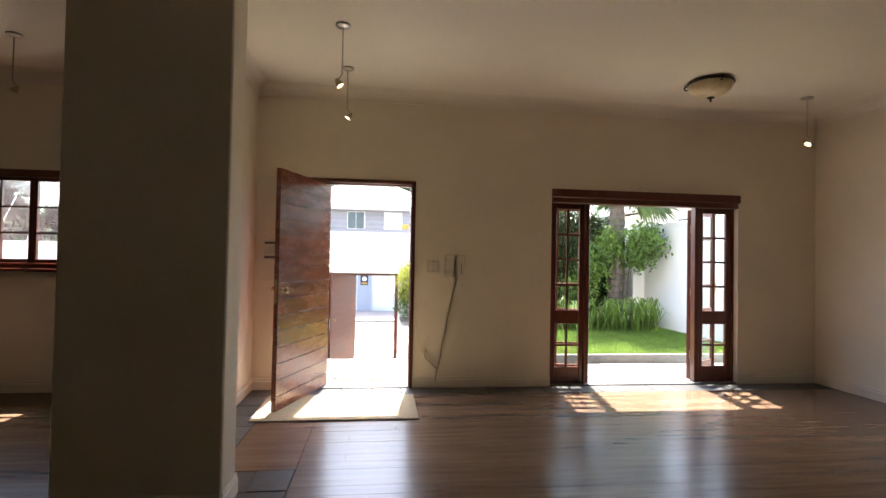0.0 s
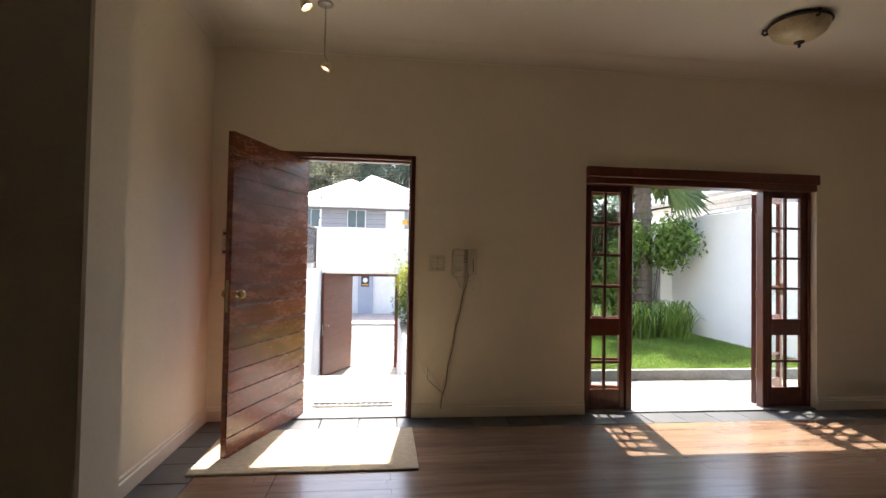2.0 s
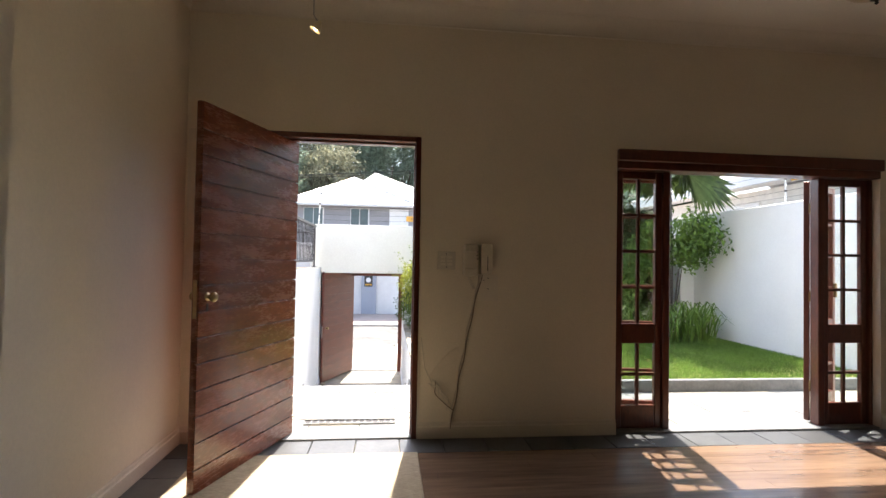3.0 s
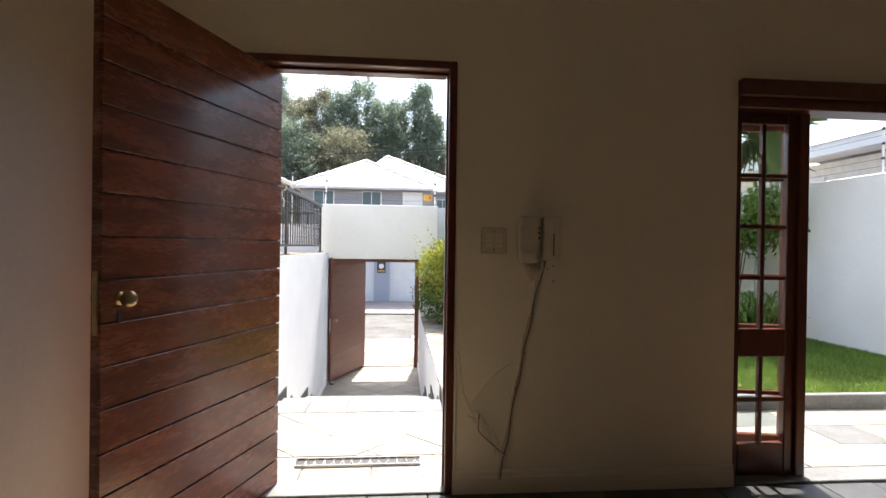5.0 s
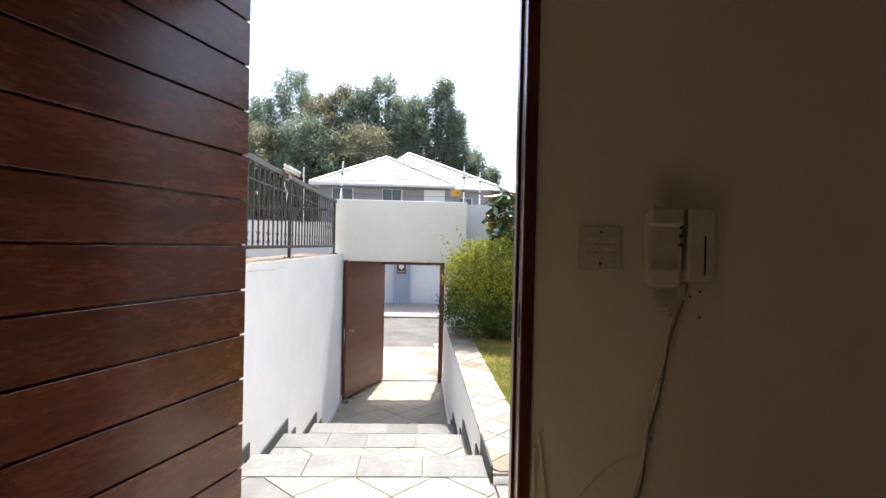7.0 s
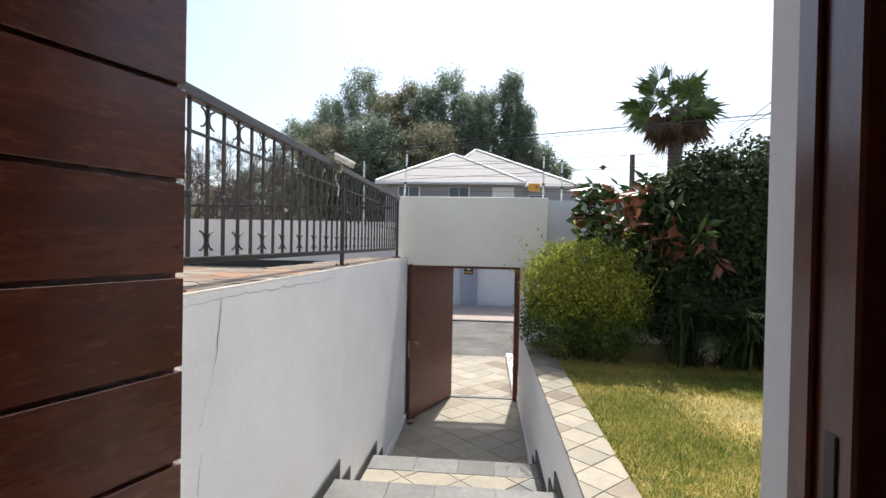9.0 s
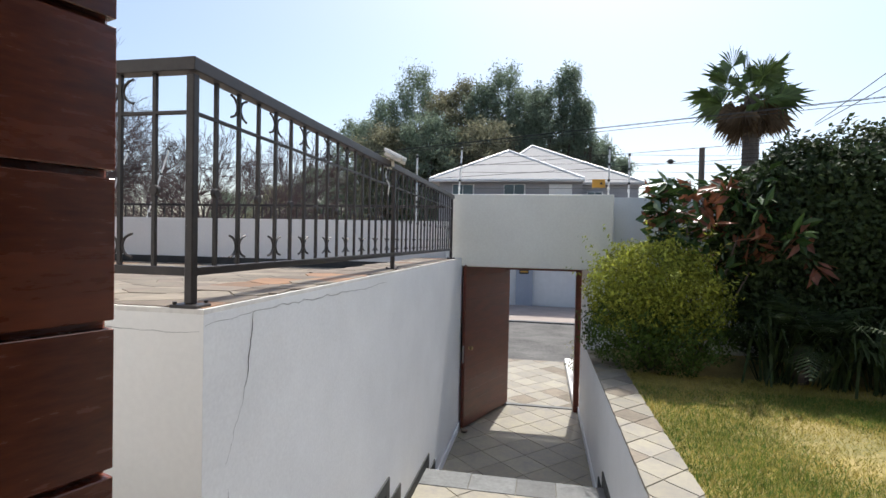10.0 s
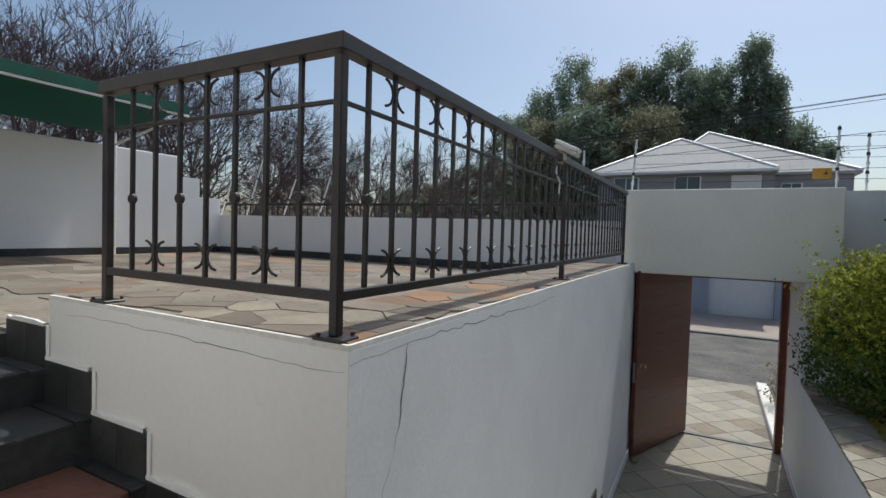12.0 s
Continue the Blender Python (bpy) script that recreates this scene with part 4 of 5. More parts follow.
for k in range(5):
    bundle = [(1.325 + 0.135 * u + (0.018 + 0.004 * k) * math.sin(math.pi * u * 2 + k * 1.1), YI - 0.010 - 0.004 * k, 0.395 - 0.205 * u + (0.030 - 0.004 * k) * math.sin(math.pi * u) * math.cos(k * 1.7) + 0.010 * math.cos(9 * u + k)) for u in np.linspace(0, 1, 22)]
    part("cable_bundle", tube(bmesh.new(), bundle, 0.0032, 5), M_WIRESHADE if k == 2 else M_PLASTIC, cable)
arc = [(1.305 + 0.215 * u, YI - 0.005, 0.43 + 0.20 * math.sin(u * 1.5)) for u in np.linspace(0, 1, 12)]
part("loose_lead", tube(bmesh.new(), arc, 0.002, 5), M_WALL, cable)
part("trunking", made_box(1.225, YI - 0.010, 0.115, 1.237, YI, 0.66, bevel=0.002), M_TRIM, cable, "thin white cable trunking")

alarm = thing("alarm_panel", "pale recessed wall panel with a keypad and two display strips", "keypad", pose(-0.20, YI, 1.37))
part("cover", made_box(-0.135, -0.008, -0.30, 0.10, 0.0, 0.72, bevel=0.003), M_TRIM, alarm)
part("keypad", made_box(-0.06, -0.03, -0.10, 0.06, -0.008, 0.10, bevel=0.005), M_PLASTIC, alarm)
for i in range(4):
    for j in range(3):
        part("key", made_box(-0.045 + i * 0.025, -0.034, -0.035 + j * 0.022, -0.028 + i * 0.025, -0.030, -0.020 + j * 0.022, bevel=0.001), M_STEEL, alarm)
for dz in (0.055, -0.085):
    part("display", made_box(-0.05, -0.0325, dz, 0.05, -0.030, dz + 0.022), M_DARK, alarm)

# ---- drain at the door ----
drain = thing("drain_grate", "narrow perforated metal drain grate in the paving", "grate", pose(0.74, 5.82, 0.006))
part("tray", made_box(-0.335, -0.045, -0.012, 0.335, 0.045, -0.006), M_DARK, drain)
for b in ((-0.34, -0.05, -0.012, 0.34, -0.042, 0.004), (-0.34, 0.042, -0.012, 0.34, 0.05, 0.004)):
    part("edge_bar", made_box(*b), M_STEEL, drain)
for i in range(27):
    bm = bmesh.new()
    s = 1 if i % 2 else -1
    x = -0.325 + i * 0.025
    cyl(bm, (x, -0.042, -0.001), (x + s * 0.02, 0.042, -0.001), 0.0035, seg=4)
    part("bar", bm, M_STEEL, drain)

# ---- lawn grass ----
def blades(name, n, x0, y0, x1, y1, z, h, parent, green, mat):
    rng = np.random.default_rng(7)
    p = np.stack([rng.uniform(x0, x1, n), rng.uniform(y0, y1, n), np.full(n, z)], 1)
    keep = np.array([noise.noise(Vector((q[0] * 0.9, q[1] * 0.9, 3.0))) + 0.35 * green(q) > rng.uniform(-0.9, 0.25) for q in p])
    p = p[keep]
    n = len(p)
    a = rng.uniform(0, 2 * math.pi, n)
    w = np.stack([np.cos(a), np.sin(a), np.zeros(n)], 1) * 0.0028
    tip = p + np.stack([rng.normal(0, 0.018, n), rng.normal(0, 0.018, n), h * rng.uniform(0.5, 1.2, n)], 1)
    verts = np.stack([p - w, p + w, tip], 1).reshape(-1, 3)
    idx = np.arange(n) * 3
    ob = raw(name, verts.tolist(), np.stack([idx, idx + 1, idx + 2], 1).tolist(), mat, parent)
    return tagged(ob, kind="stuff")


blades("grass", 130000, 1.58, 6.68, 3.7, 10.4, LAWN - 0.036, 0.026, lawn, lambda q: -0.2, M_GRASS)
blades("green_grass", 190000, 1.58, 6.68, 6.42, 9.9, LAWN - 0.036, 0.04, lawn, lambda q: 1.2 if q[0] > 3.7 else -0.6 if q[0] > 3.2 else -1.7, M_GRASSG)

# ---- plants ----
def stems(bm, base, n, h, spread, r, rng):
    for _ in range(n):
        d = Vector((rng.normal(0, spread), rng.normal(0, spread), 1)).normalized()
        cyl(bm, base, Vector(base) + d * h * rng.uniform(0.7, 1.1), r, r * 0.4, 5)
    return bm


rng = np.random.default_rng(3)
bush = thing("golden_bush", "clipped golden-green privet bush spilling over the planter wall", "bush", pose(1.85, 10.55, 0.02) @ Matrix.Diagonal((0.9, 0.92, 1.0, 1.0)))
part("stems", stems(bmesh.new(), (0, 0, 0), 14, 0.55, 0.35, 0.014, rng), M_BARK, bush)
# lower lumps carry the underside's shade in their leaf colour
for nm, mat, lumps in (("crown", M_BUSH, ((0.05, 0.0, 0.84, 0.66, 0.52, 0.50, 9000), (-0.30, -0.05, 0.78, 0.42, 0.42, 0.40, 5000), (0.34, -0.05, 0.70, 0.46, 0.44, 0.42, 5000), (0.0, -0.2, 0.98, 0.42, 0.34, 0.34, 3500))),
                       ("lower_crown", M_BUSHSHADE, ((-0.22, -0.05, 0.42, 0.54, 0.48, 0.36, 5000), (0.28, -0.05, 0.36, 0.52, 0.48, 0.34, 5000)))):
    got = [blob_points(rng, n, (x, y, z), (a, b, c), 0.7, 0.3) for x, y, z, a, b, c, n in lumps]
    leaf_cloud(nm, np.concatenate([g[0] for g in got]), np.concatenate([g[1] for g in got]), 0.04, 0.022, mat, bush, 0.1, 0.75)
shoots = []
for _ in range(26):
    a, e = rng.uniform(0, 2 * math.pi), rng.uniform(0.3, 1.2)
    d = np.array([math.cos(a) * math.cos(e), math.sin(a) * math.cos(e), math.sin(e)])
    for k in np.linspace(0.9, 1.0 + rng.uniform(0.15, 0.45), 16):
        shoots.append(np.array([0, 0, 0.7]) + d * np.array([0.8, 0.62, 0.64]) * k + rng.normal(0, 0.012, 3))
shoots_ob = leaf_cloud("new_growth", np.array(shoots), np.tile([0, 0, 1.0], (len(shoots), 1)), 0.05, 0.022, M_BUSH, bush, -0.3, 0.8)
tagged(shoots_ob, kind="stuff")


hedge = thing("hedge", "tall dense dark-green garden hedge, shaded in front", "hedge", pose(3.95, 10.98, 0.02))
part("stems", stems(bmesh.new(), (0, 0.2, 0), 16, 1.5, 0.3, 0.03, rng), M_BARK, hedge)
hp_, hn_ = [], []
for cx, cz, rx, ry, rz in ((-0.75, 1.35, 0.75, 0.5, 0.85), (-0.62, 1.68, 0.66, 0.45, 0.72), (0.45, 1.75, 0.8, 0.45, 0.8), (0.05, 1.60, 0.95, 0.62, 0.95), (0.9, 1.55, 0.9, 0.62, 1.0), (1.55, 1.35, 0.6, 0.55, 0.95), (-0.2, 0.75, 1.2, 0.5, 0.7), (0.9, 0.75, 1.0, 0.5, 0.7)):
    p, q = blob_points(rng, 10500, (cx, 0, cz), (rx, ry, rz), 0.75, 0.3)
    hp_.append(p), hn_.append(q)
hp_, hn_ = np.concatenate(hp_), np.concatenate(hn_)
k = hp_[:, 2] > 0.05
leaf_cloud("crown", hp_[k], hn_[k], 0.068, 0.038, M_HEDGE, hedge, 0.5, 0.7)

fig = thing("rubber_fig", "rubber fig shrub with broad glossy leaves and reddish new growth", "shrub", pose(2.35, 10.85, 0.02))
part("stems", stems(bmesh.new(), (0, 0, 0), 9, 1.4, 0.22, 0.02, rng), M_BARK, fig)
tips = [np.array([rng.uniform(-0.5, 0.95), rng.normal(-0.15, 0.2), rng.uniform(1.05, 1.98)]) for _ in range(78)]
for mat, lo, hi, nm in ((M_FIG, 0, 54, "leaves"), (M_FIGRED, 54, 78, "red_leaves")):
    pp, nn = [], []
    for t in tips[lo:hi]:
        for _ in range(11):
            v = rng.normal(0, 1, 3)
            pp.append(t + v * 0.03)
            nn.append(v + np.array([0, 0, 0.9]))
    leaf_cloud(nm, np.array(pp), np.array(nn), 0.21, 0.075, mat, fig, 0.3, 0.35)


def frond(verts, faces, base, d, length, width, droop, n=16, fan=False, roll=0.0, reach=0.58, blade=0.5):
    """One feather or fan frond as strips of narrow leaflets."""
    d = Vector(d).normalized()
    side = d.cross(Vector((0, 0, 1)))
    side = side.normalized() if side.length > 0.05 else Vector((1, 0, 0))
    if fan:
        hub = Vector(base) + d * length * reach
        side = Matrix.Rotation(roll, 3, d) @ side
        up = side.cross(d)
        o = len(verts)
        s = side * 0.014
        verts.extend([tuple(Vector(base) - s), tuple(Vector(base) + s), tuple(hub + s), tuple(hub - s)])
        faces.append((o, o + 1, o + 2, o + 3))
        for i in range(n):
            a = -1.7 + 3.4 * i / (n - 1)
            e = (d * math.cos(a) + side * math.sin(a) + up * 0.12).normalized()
            tip = hub + e * length * (blade + 0.08 * math.sin(i * 2.1)) * (0.55 + 0.45 * math.cos(a * 0.9)) + Vector((0, 0, -droop * length * 0.3))
            mid = hub + e * length * 0.56 * blade
            w = e.cross(up).normalized() * width
            o = len(verts)
            verts.extend([tuple(hub), tuple(mid - w), tuple(tip), tuple(mid + w)])
            faces.append((o, o + 1, o + 2)), faces.append((o, o + 2, o + 3))
        return
    prev = Vector(base)
    for i in range(n):
        k = (i + 1) / n
        p = Vector(base) + d * length * k + Vector((0, 0, -droop * length * k * k))
        for s in (-1, 1):
            ll = width * math.sin(math.pi * min(0.97, 0.12 + k * 0.85))
            tip = p + side * s * ll + (p - prev).normalized() * ll * 0.6 + Vector((0, 0, -0.25 * ll))
            w = (p - prev) * 0.38
            o = len(verts)
            verts.extend([tuple(p - w), tuple(p + w), tuple(tip)])
            faces.append((o, o + 1, o + 2))
        prev = p


def palm(label, at, height, r, crown, n_up, n_dry, fan=True, trunk_mat=M_BARK, width=0.03, n_leaf=18, stalk=(0.2, 0.62), blade=0.5):
    ob = thing("palm_tree", label, "palm", at)
    bm = bmesh.new()
    prof = []
    for i in range(int(height / 0.12) + 1):
        z = i * 0.12
        rr = r * (1.12 - 0.3 * z / height)
        prof += [(rr * 1.06, z), (rr * 0.94, z + 0.1)]
    lathe(bm, prof, seg=12)
    part("trunk", bm, trunk_mat, ob, "ringed fibrous trunk")
    rg = np.random.default_rng(int(height * 100))
    for nm, n, mat, lo, hi, dr in (("fronds", n_up, M_PALM, -0.5, 1.4, 0.32), ("dry_fronds", n_dry, M_PALMDRY, -1.45, -0.65, 0.6)):
        vv, ff = [], []
        for i in range(n):
            a, e = i * 2.399 + rg.uniform(-0.2, 0.2), lo + (hi - lo) * ((i + 0.5) / n)
            frond(vv, ff, (0.05 * math.cos(a), 0.05 * math.sin(a), height + 0.25 * crown * max(0, e) * 0.4 - 0.05), (math.cos(a) * math.cos(e), math.sin(a) * math.cos(e), math.sin(e)), crown * (1.0 if nm == "fronds" else 0.75) * rg.uniform(0.8, 1.12), width, dr, n_leaf, fan, rg.uniform(-1.3, 1.3), rg.uniform(*stalk), blade)
        raw(nm, vv, ff, mat, ob)
    return ob


palm("tall fan palm with a skirt of dry fronds across the street", pose(6.92, 22.0, -1.42), 7.2, 0.26, 1.62, 27, 60, True, M_BARK, 0.012, 19, (0.22, 0.66), 0.5)
palm("fan palm standing in the garden corner with drooping fronds", pose(5.60, 9.95, 0.02), 2.95, 0.16, 1.45, 40, 0, True, M_BARK, 0.022, 24)

climber = thing("climbing_shrub", "leafy bright-green shrub wrapped round the palm trunk", "shrub", pose(5.75, 9.75, 0.02))
part("stems", stems(bmesh.new(), (-0.1, 0, 0), 7, 1.5, 0.07, 0.016, rng), M_BARK, climber)
cp_, cn_ = [], []
for c, r_, n in (((0.22, -0.20, 1.72), (0.36, 0.30, 0.36), 1500), ((0.12, -0.15, 1.45), (0.30, 0.28, 0.26), 700), ((-0.38, 0.05, 1.70), (0.26, 0.3, 0.34), 800), ((-0.62, 0.15, 1.25), (0.30, 0.3, 0.40), 900), ((-0.85, 0.3, 0.75), (0.35, 0.3, 0.5), 1000), ((-1.0, 0.4, 0.5), (0.4, 0.3, 0.4), 500)):
    p, q = blob_points(rng, n, c, r_, 0.2, 0.9)
    p = p + rng.normal(0, 0.06, p.shape)
    cp_.append(p), cn_.append(q)
leaf_cloud("crown", np.concatenate(cp_), np.concatenate(cn_), 0.11, 0.045, M_SHRUB, climber, 0.8, 0.6)


def strap_plant(x, y, n, h, label, mat):
    ob = thing("strap_leaf_plant", label, "plant", pose(x, y, 0.02), group="strap-leaved border plants")
    vv, ff = [], []
    rg = np.random.default_rng(int(x * 50 + y * 9))
    for _ in range(n):
        a, lean = rg.uniform(0, 2 * math.pi), rg.uniform(0.2, 0.9)
        b = Vector((rg.normal(0, 0.10), rg.normal(0, 0.08), 0))
        d = Vector((math.cos(a), math.sin(a), 0))
        s = Vector((-d.y, d.x, 0)) * 0.011
        hh = h * rg.uniform(0.6, 1.15)
        ring = [b, b + d * hh * lean * 0.35 + Vector((0, 0, hh * 0.55)), b + d * hh * lean * 0.75 + Vector((0, 0, hh * 0.85)), b + d * hh * lean * 1.2 + Vector((0, 0, hh * (0.95 - 0.5 * lean)))]
        o = len(vv)
        for k, p in enumerate(ring):
            w = s * (1.0, 1.1, 0.8, 0.15)[k]
            vv += [tuple(p - w), tuple(p + w)]
        ff += [(o + 2 * k, o + 2 * k + 1, o + 2 * k + 3, o + 2 * k + 2) for k in range(3)]
    raw("leaves", vv, ff, mat, ob)


for x, y in ((5.95, 9.45), (5.65, 9.35), (5.3, 9.3), (6.15, 9.75), (4.9, 9.4), (4.5, 9.5), (5.35, 9.65)):
    strap_plant(x, y, 48, 0.66, "clump of arching green strap leaves at the lawn edge", M_SHRUB)
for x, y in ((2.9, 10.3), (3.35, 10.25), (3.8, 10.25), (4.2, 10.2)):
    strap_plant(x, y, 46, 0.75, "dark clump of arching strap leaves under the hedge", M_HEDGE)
fern = thing("low_palm", "low feathery palm fronds growing under the hedge", "palm", pose(3.15, 10.4, 0.02))
vv, ff = [], []
for i in range(22):
    a, e = i * 2.399, rng.uniform(0.3, 1.2)
    frond(vv, ff, (0, 0, 0.35), (math.cos(a) * math.cos(e), math.sin(a) * math.cos(e) - 0.3, math.sin(e)), rng.uniform(0.8, 1.2), 0.22, 0.45, 22)
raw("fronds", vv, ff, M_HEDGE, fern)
part("trunk", cyl(bmesh.new(), (0, 0, 0), (0, 0, 0.4), 0.07, 0.06, 8), M_BARK, fern)

# ---- trees ----
def tube_into(vv, ff, p, q, r0, r1, sides):
    d = (q - p).normalized()
    u = d.orthogonal().normalized()
    w = d.cross(u)
    o = len(vv)
    for c, r in ((p, r0), (q, r1)):
        for i in range(sides):
            a = 2 * math.pi * i / sides
            vv.append(tuple(c + (u * math.cos(a) + w * math.sin(a)) * r))
    ff.extend((o + i, o + (i + 1) % sides, o + sides + (i + 1) % sides, o + sides + i) for i in range(sides))


def branch(vv, ff, p, d, length, r, depth, rg, spread, split, lift, shrink=(0.66, 0.9), thin=0.64):
    q = p + d * length
    mid = (p + q) / 2 + Vector(rg.normal(0, 0.05 * length, 3))
    sides = 7 if r > 0.08 else 4 if r > 0.02 else 3
    tube_into(vv, ff, p, mid, r, r * 0.85, sides)
    tube_into(vv, ff, mid, q, r * 0.85, r * 0.72, sides)
    if depth == 0:
        return [q]
    tips = []
    for k in range(split if depth > 1 else split + 1):
        e = (d + Vector(rg.normal(0, spread, 3)) + Vector((0, 0, lift))).normalized()
        tips += branch(vv, ff, q if k else mid.lerp(q, 0.6), e, length * rg.uniform(*shrink), max(0.0042, r * thin), depth - 1, rg, spread, split, lift, shrink, thin)
    return tips


def bare_tree(x, y, z, h, seed, label):
    ob = thing("bare_tree", label, "tree", pose(x, y, z), group="leafless street trees")
    rg = np.random.default_rng(seed)
    vv, ff = [], []
    trunk_top = Vector((rg.normal(0, 0.1), rg.normal(0, 0.1), h * 0.22))
    tube_into(vv, ff, Vector((0, 0, 0)), trunk_top, 0.15, 0.12, 9)
    raw("trunk", vv, ff, M_BARK, ob)
    vv, ff = [], []
    for k in range(4):
        a = k * 1.57 + rg.uniform(-0.4, 0.4)
        branch(vv, ff, trunk_top, Vector((math.cos(a) * 0.75, math.sin(a) * 0.75, 0.9)).normalized(), h * 0.21, 0.06, 6, rg, 0.40, 3, 0.08, (0.62, 0.86), 0.58)
    raw("crown", vv, ff, M_TWIG, ob)


for x, y, h, s in ((-11.2, 12.6, 7.4, 1), (-13.0, 16.5, 8.0, 2), (-7.35, 15.0, 5.5, 3), (-5.9, 15.6, 5.4, 4), (-15.5, 9.0, 8.8, 6), (-9.5, 19.0, 6.4, 7), (-10.2, 9.6, 7.0, 8), (-12.0, 11.0, 7.8, 9), (-12.6, 14.2, 8.6, 12), (-11.6, 15.0, 6.4, 14)):
    bare_tree(x, y, -1.25, h, s, "leafless street tree with a fine spreading crown")


def gum_tree(x, y, z, h, w, seed, mat, n=21000):
    ob = thing("gum_tree", "tall airy evergreen tree behind the house across the street", "tree", pose(x, y, z), group="tall trees behind the street house")
    rg = np.random.default_rng(seed)
    vv, ff = [], []
    top = Vector((rg.normal(0, 0.4), rg.normal(0, 0.4), h * 0.35))
    tube_into(vv, ff, Vector((0, 0, 0)), top, 0.38, 0.28, 9)
    tips = []
    for k in range(5):
        a = k * 1.26 + rg.uniform(-0.3, 0.3)
        tips += branch(vv, ff, top, Vector((math.cos(a) * 2.2 * w / h, math.sin(a) * 2.2 * w / h, 1.0)).normalized(), h * 0.16, 0.16, 2, rg, 0.22, 2, 0.18, (0.6, 0.85))
    raw("trunk", vv, ff, M_BARK, ob)
    pp, nn = [], []
    clumps = 64
    for k in range(clumps):
        u = 0.22 + 0.74 * (k + rg.uniform(0, 1)) / clumps
        reach = w * math.sqrt(max(0.06, 1 - ((u - 0.42) / 0.58) ** 2))
        a, rr = k * 2.399, reach * math.sqrt(rg.uniform(0.05, 0.9))
        c = (rr * math.cos(a), rr * math.sin(a), h * u)
        p, q = blob_points(rg, n // clumps, c, (w * rg.uniform(0.16, 0.36), w * rg.uniform(0.2, 0.36), h * rg.uniform(0.03, 0.07)), 0.1, 0.9)
        p = p + rg.normal(0, 0.16, p.shape)
        pp.append(p), nn.append(q)
    leaf_cloud("crown", np.concatenate(pp), np.concatenate(nn), 0.25, 0.10, mat, ob, 0.9, 0.8)


for i, (x, y, h, w, m) in enumerate(((-16.4, 50, 14.6, 2.8, M_GUM), (-13.4, 49, 16.2, 2.8, M_GUM), (-10.7, 50, 19.2, 2.7, M_GUM), (-12.5, 46, 13.0, 3.6, M_GUM2), (-8.2, 49, 16.8, 2.6, M_GUM2), (-6.4, 50, 18.0, 2.2, M_GUM2), (-4.7, 49, 17.4, 2.3, M_GUM), (-2.9, 50, 19.0, 2.6, M_GUM), (-0.8, 49, 16.6, 2.5, M_GUM), (0.6, 50, 17.2, 2.2, M_GUM), (-4.0, 46, 13.2, 3.4, M_GUM2), (2.7, 50, 19.0, 1.7, M_GUM), (3.9, 50, 16.0, 1.7, M_GUM), (5.4, 51, 12.6, 2.1, M_GUM), (7.7, 53, 11.2, 1.4, M_GUM), (-8.6, 46, 13.8, 3.2, M_GUM), (-0.6, 53, 15.4, 3.0, M_GUM2), (-21.0, 52, 10.5, 3.8, M_GUM), (-27, 55, 9.0, 4.0, M_GUM2), (-34, 58, 8.5, 4.5, M_GUM), (16.0, 52, 9.0, 2.6, M_GUM), (9.7, 17.0, 6.4, 1.7, M_GUM))):
    gum_tree(x, y, -2.0, h, w, 20 + i, m)

# ---- house across the street ----
house = thing("street_house", "two-storey grey clapboard house with white hipped metal roof", "house", pose(0, 0, 0))
HY = 27.0


def hip_roof(x0, x1, y0, y1, z, top, mid, name="roof"):
    bm = bmesh.new()
    base = [bm.verts.new(v) for v in ((x0, y0, z), (x1, y0, z), (x1, y1, z), (x0, y1, z))]
    low = [bm.verts.new(v.co - Vector((0, 0, 0.10))) for v in base]
    r = [bm.verts.new((mid[0], mid[2], top)), bm.verts.new((mid[1], mid[2], top))]
    bm.faces.new((base[0], base[1], r[1], r[0])), bm.faces.new((base[2], base[3], r[0], r[1]))
    bm.faces.new((base[1], base[2], r[1])), bm.faces.new((base[3], base[0], r[0]))
    for i in range(4):
        bm.faces.new((low[i], low[(i + 1) % 4], base[(i + 1) % 4], base[i]))
    bm.faces.new(low)
    rf = part(name, bm, M_ROOFW, house, "white corrugated metal hip roof")
    n = int((x1 - x0) / 0.42)
    for i in range(1, n):
        x = x0 + (x1 - x0) * i / n
        k = (x - x0) / (mid[0] - x0) if x < mid[0] else (x1 - x) / (x1 - mid[1]) if x > mid[1] else 1.0
        k = min(1.0, k) * 0.97
        b2 = bmesh.new()
        cyl(b2, (x, y0, z + 0.01), (x, y0 + (mid[2] - y0) * k, z + (top - z) * k + 0.004), 0.006, seg=4)
        part("rib", b2, M_ROOFW, rf)
    for x, y, m in ((x0, y0, 0), (x1, y0, 1), (x1, y1, 1), (x0, y1, 0)):
        part("ridge_cap", cyl(bmesh.new(), (x, y, z + 0.02), (mid[m], mid[2], top + 0.02), 0.06, seg=6), M_WHITE, rf, "white metal hip capping")
    return rf


def far_window(x0, x1, z0, z1, y, blind=False):
    w = part("window", made_box(x0, y - 0.05, z0, x1, y - 0.005, z1, bevel=0.01), M_WHITE, house, "white-framed upper window")
    n = 2
    for i in range(n):
        a = x0 + 0.03 + i * (x1 - x0 - 0.06) / n
        b = a + (x1 - x0 - 0.06) / n - 0.025
        part("pane", made_box(a, y - 0.054, z0 + 0.03, b, y - 0.050, z1 - 0.03), M_WHITE if blind else M_PANE, w)


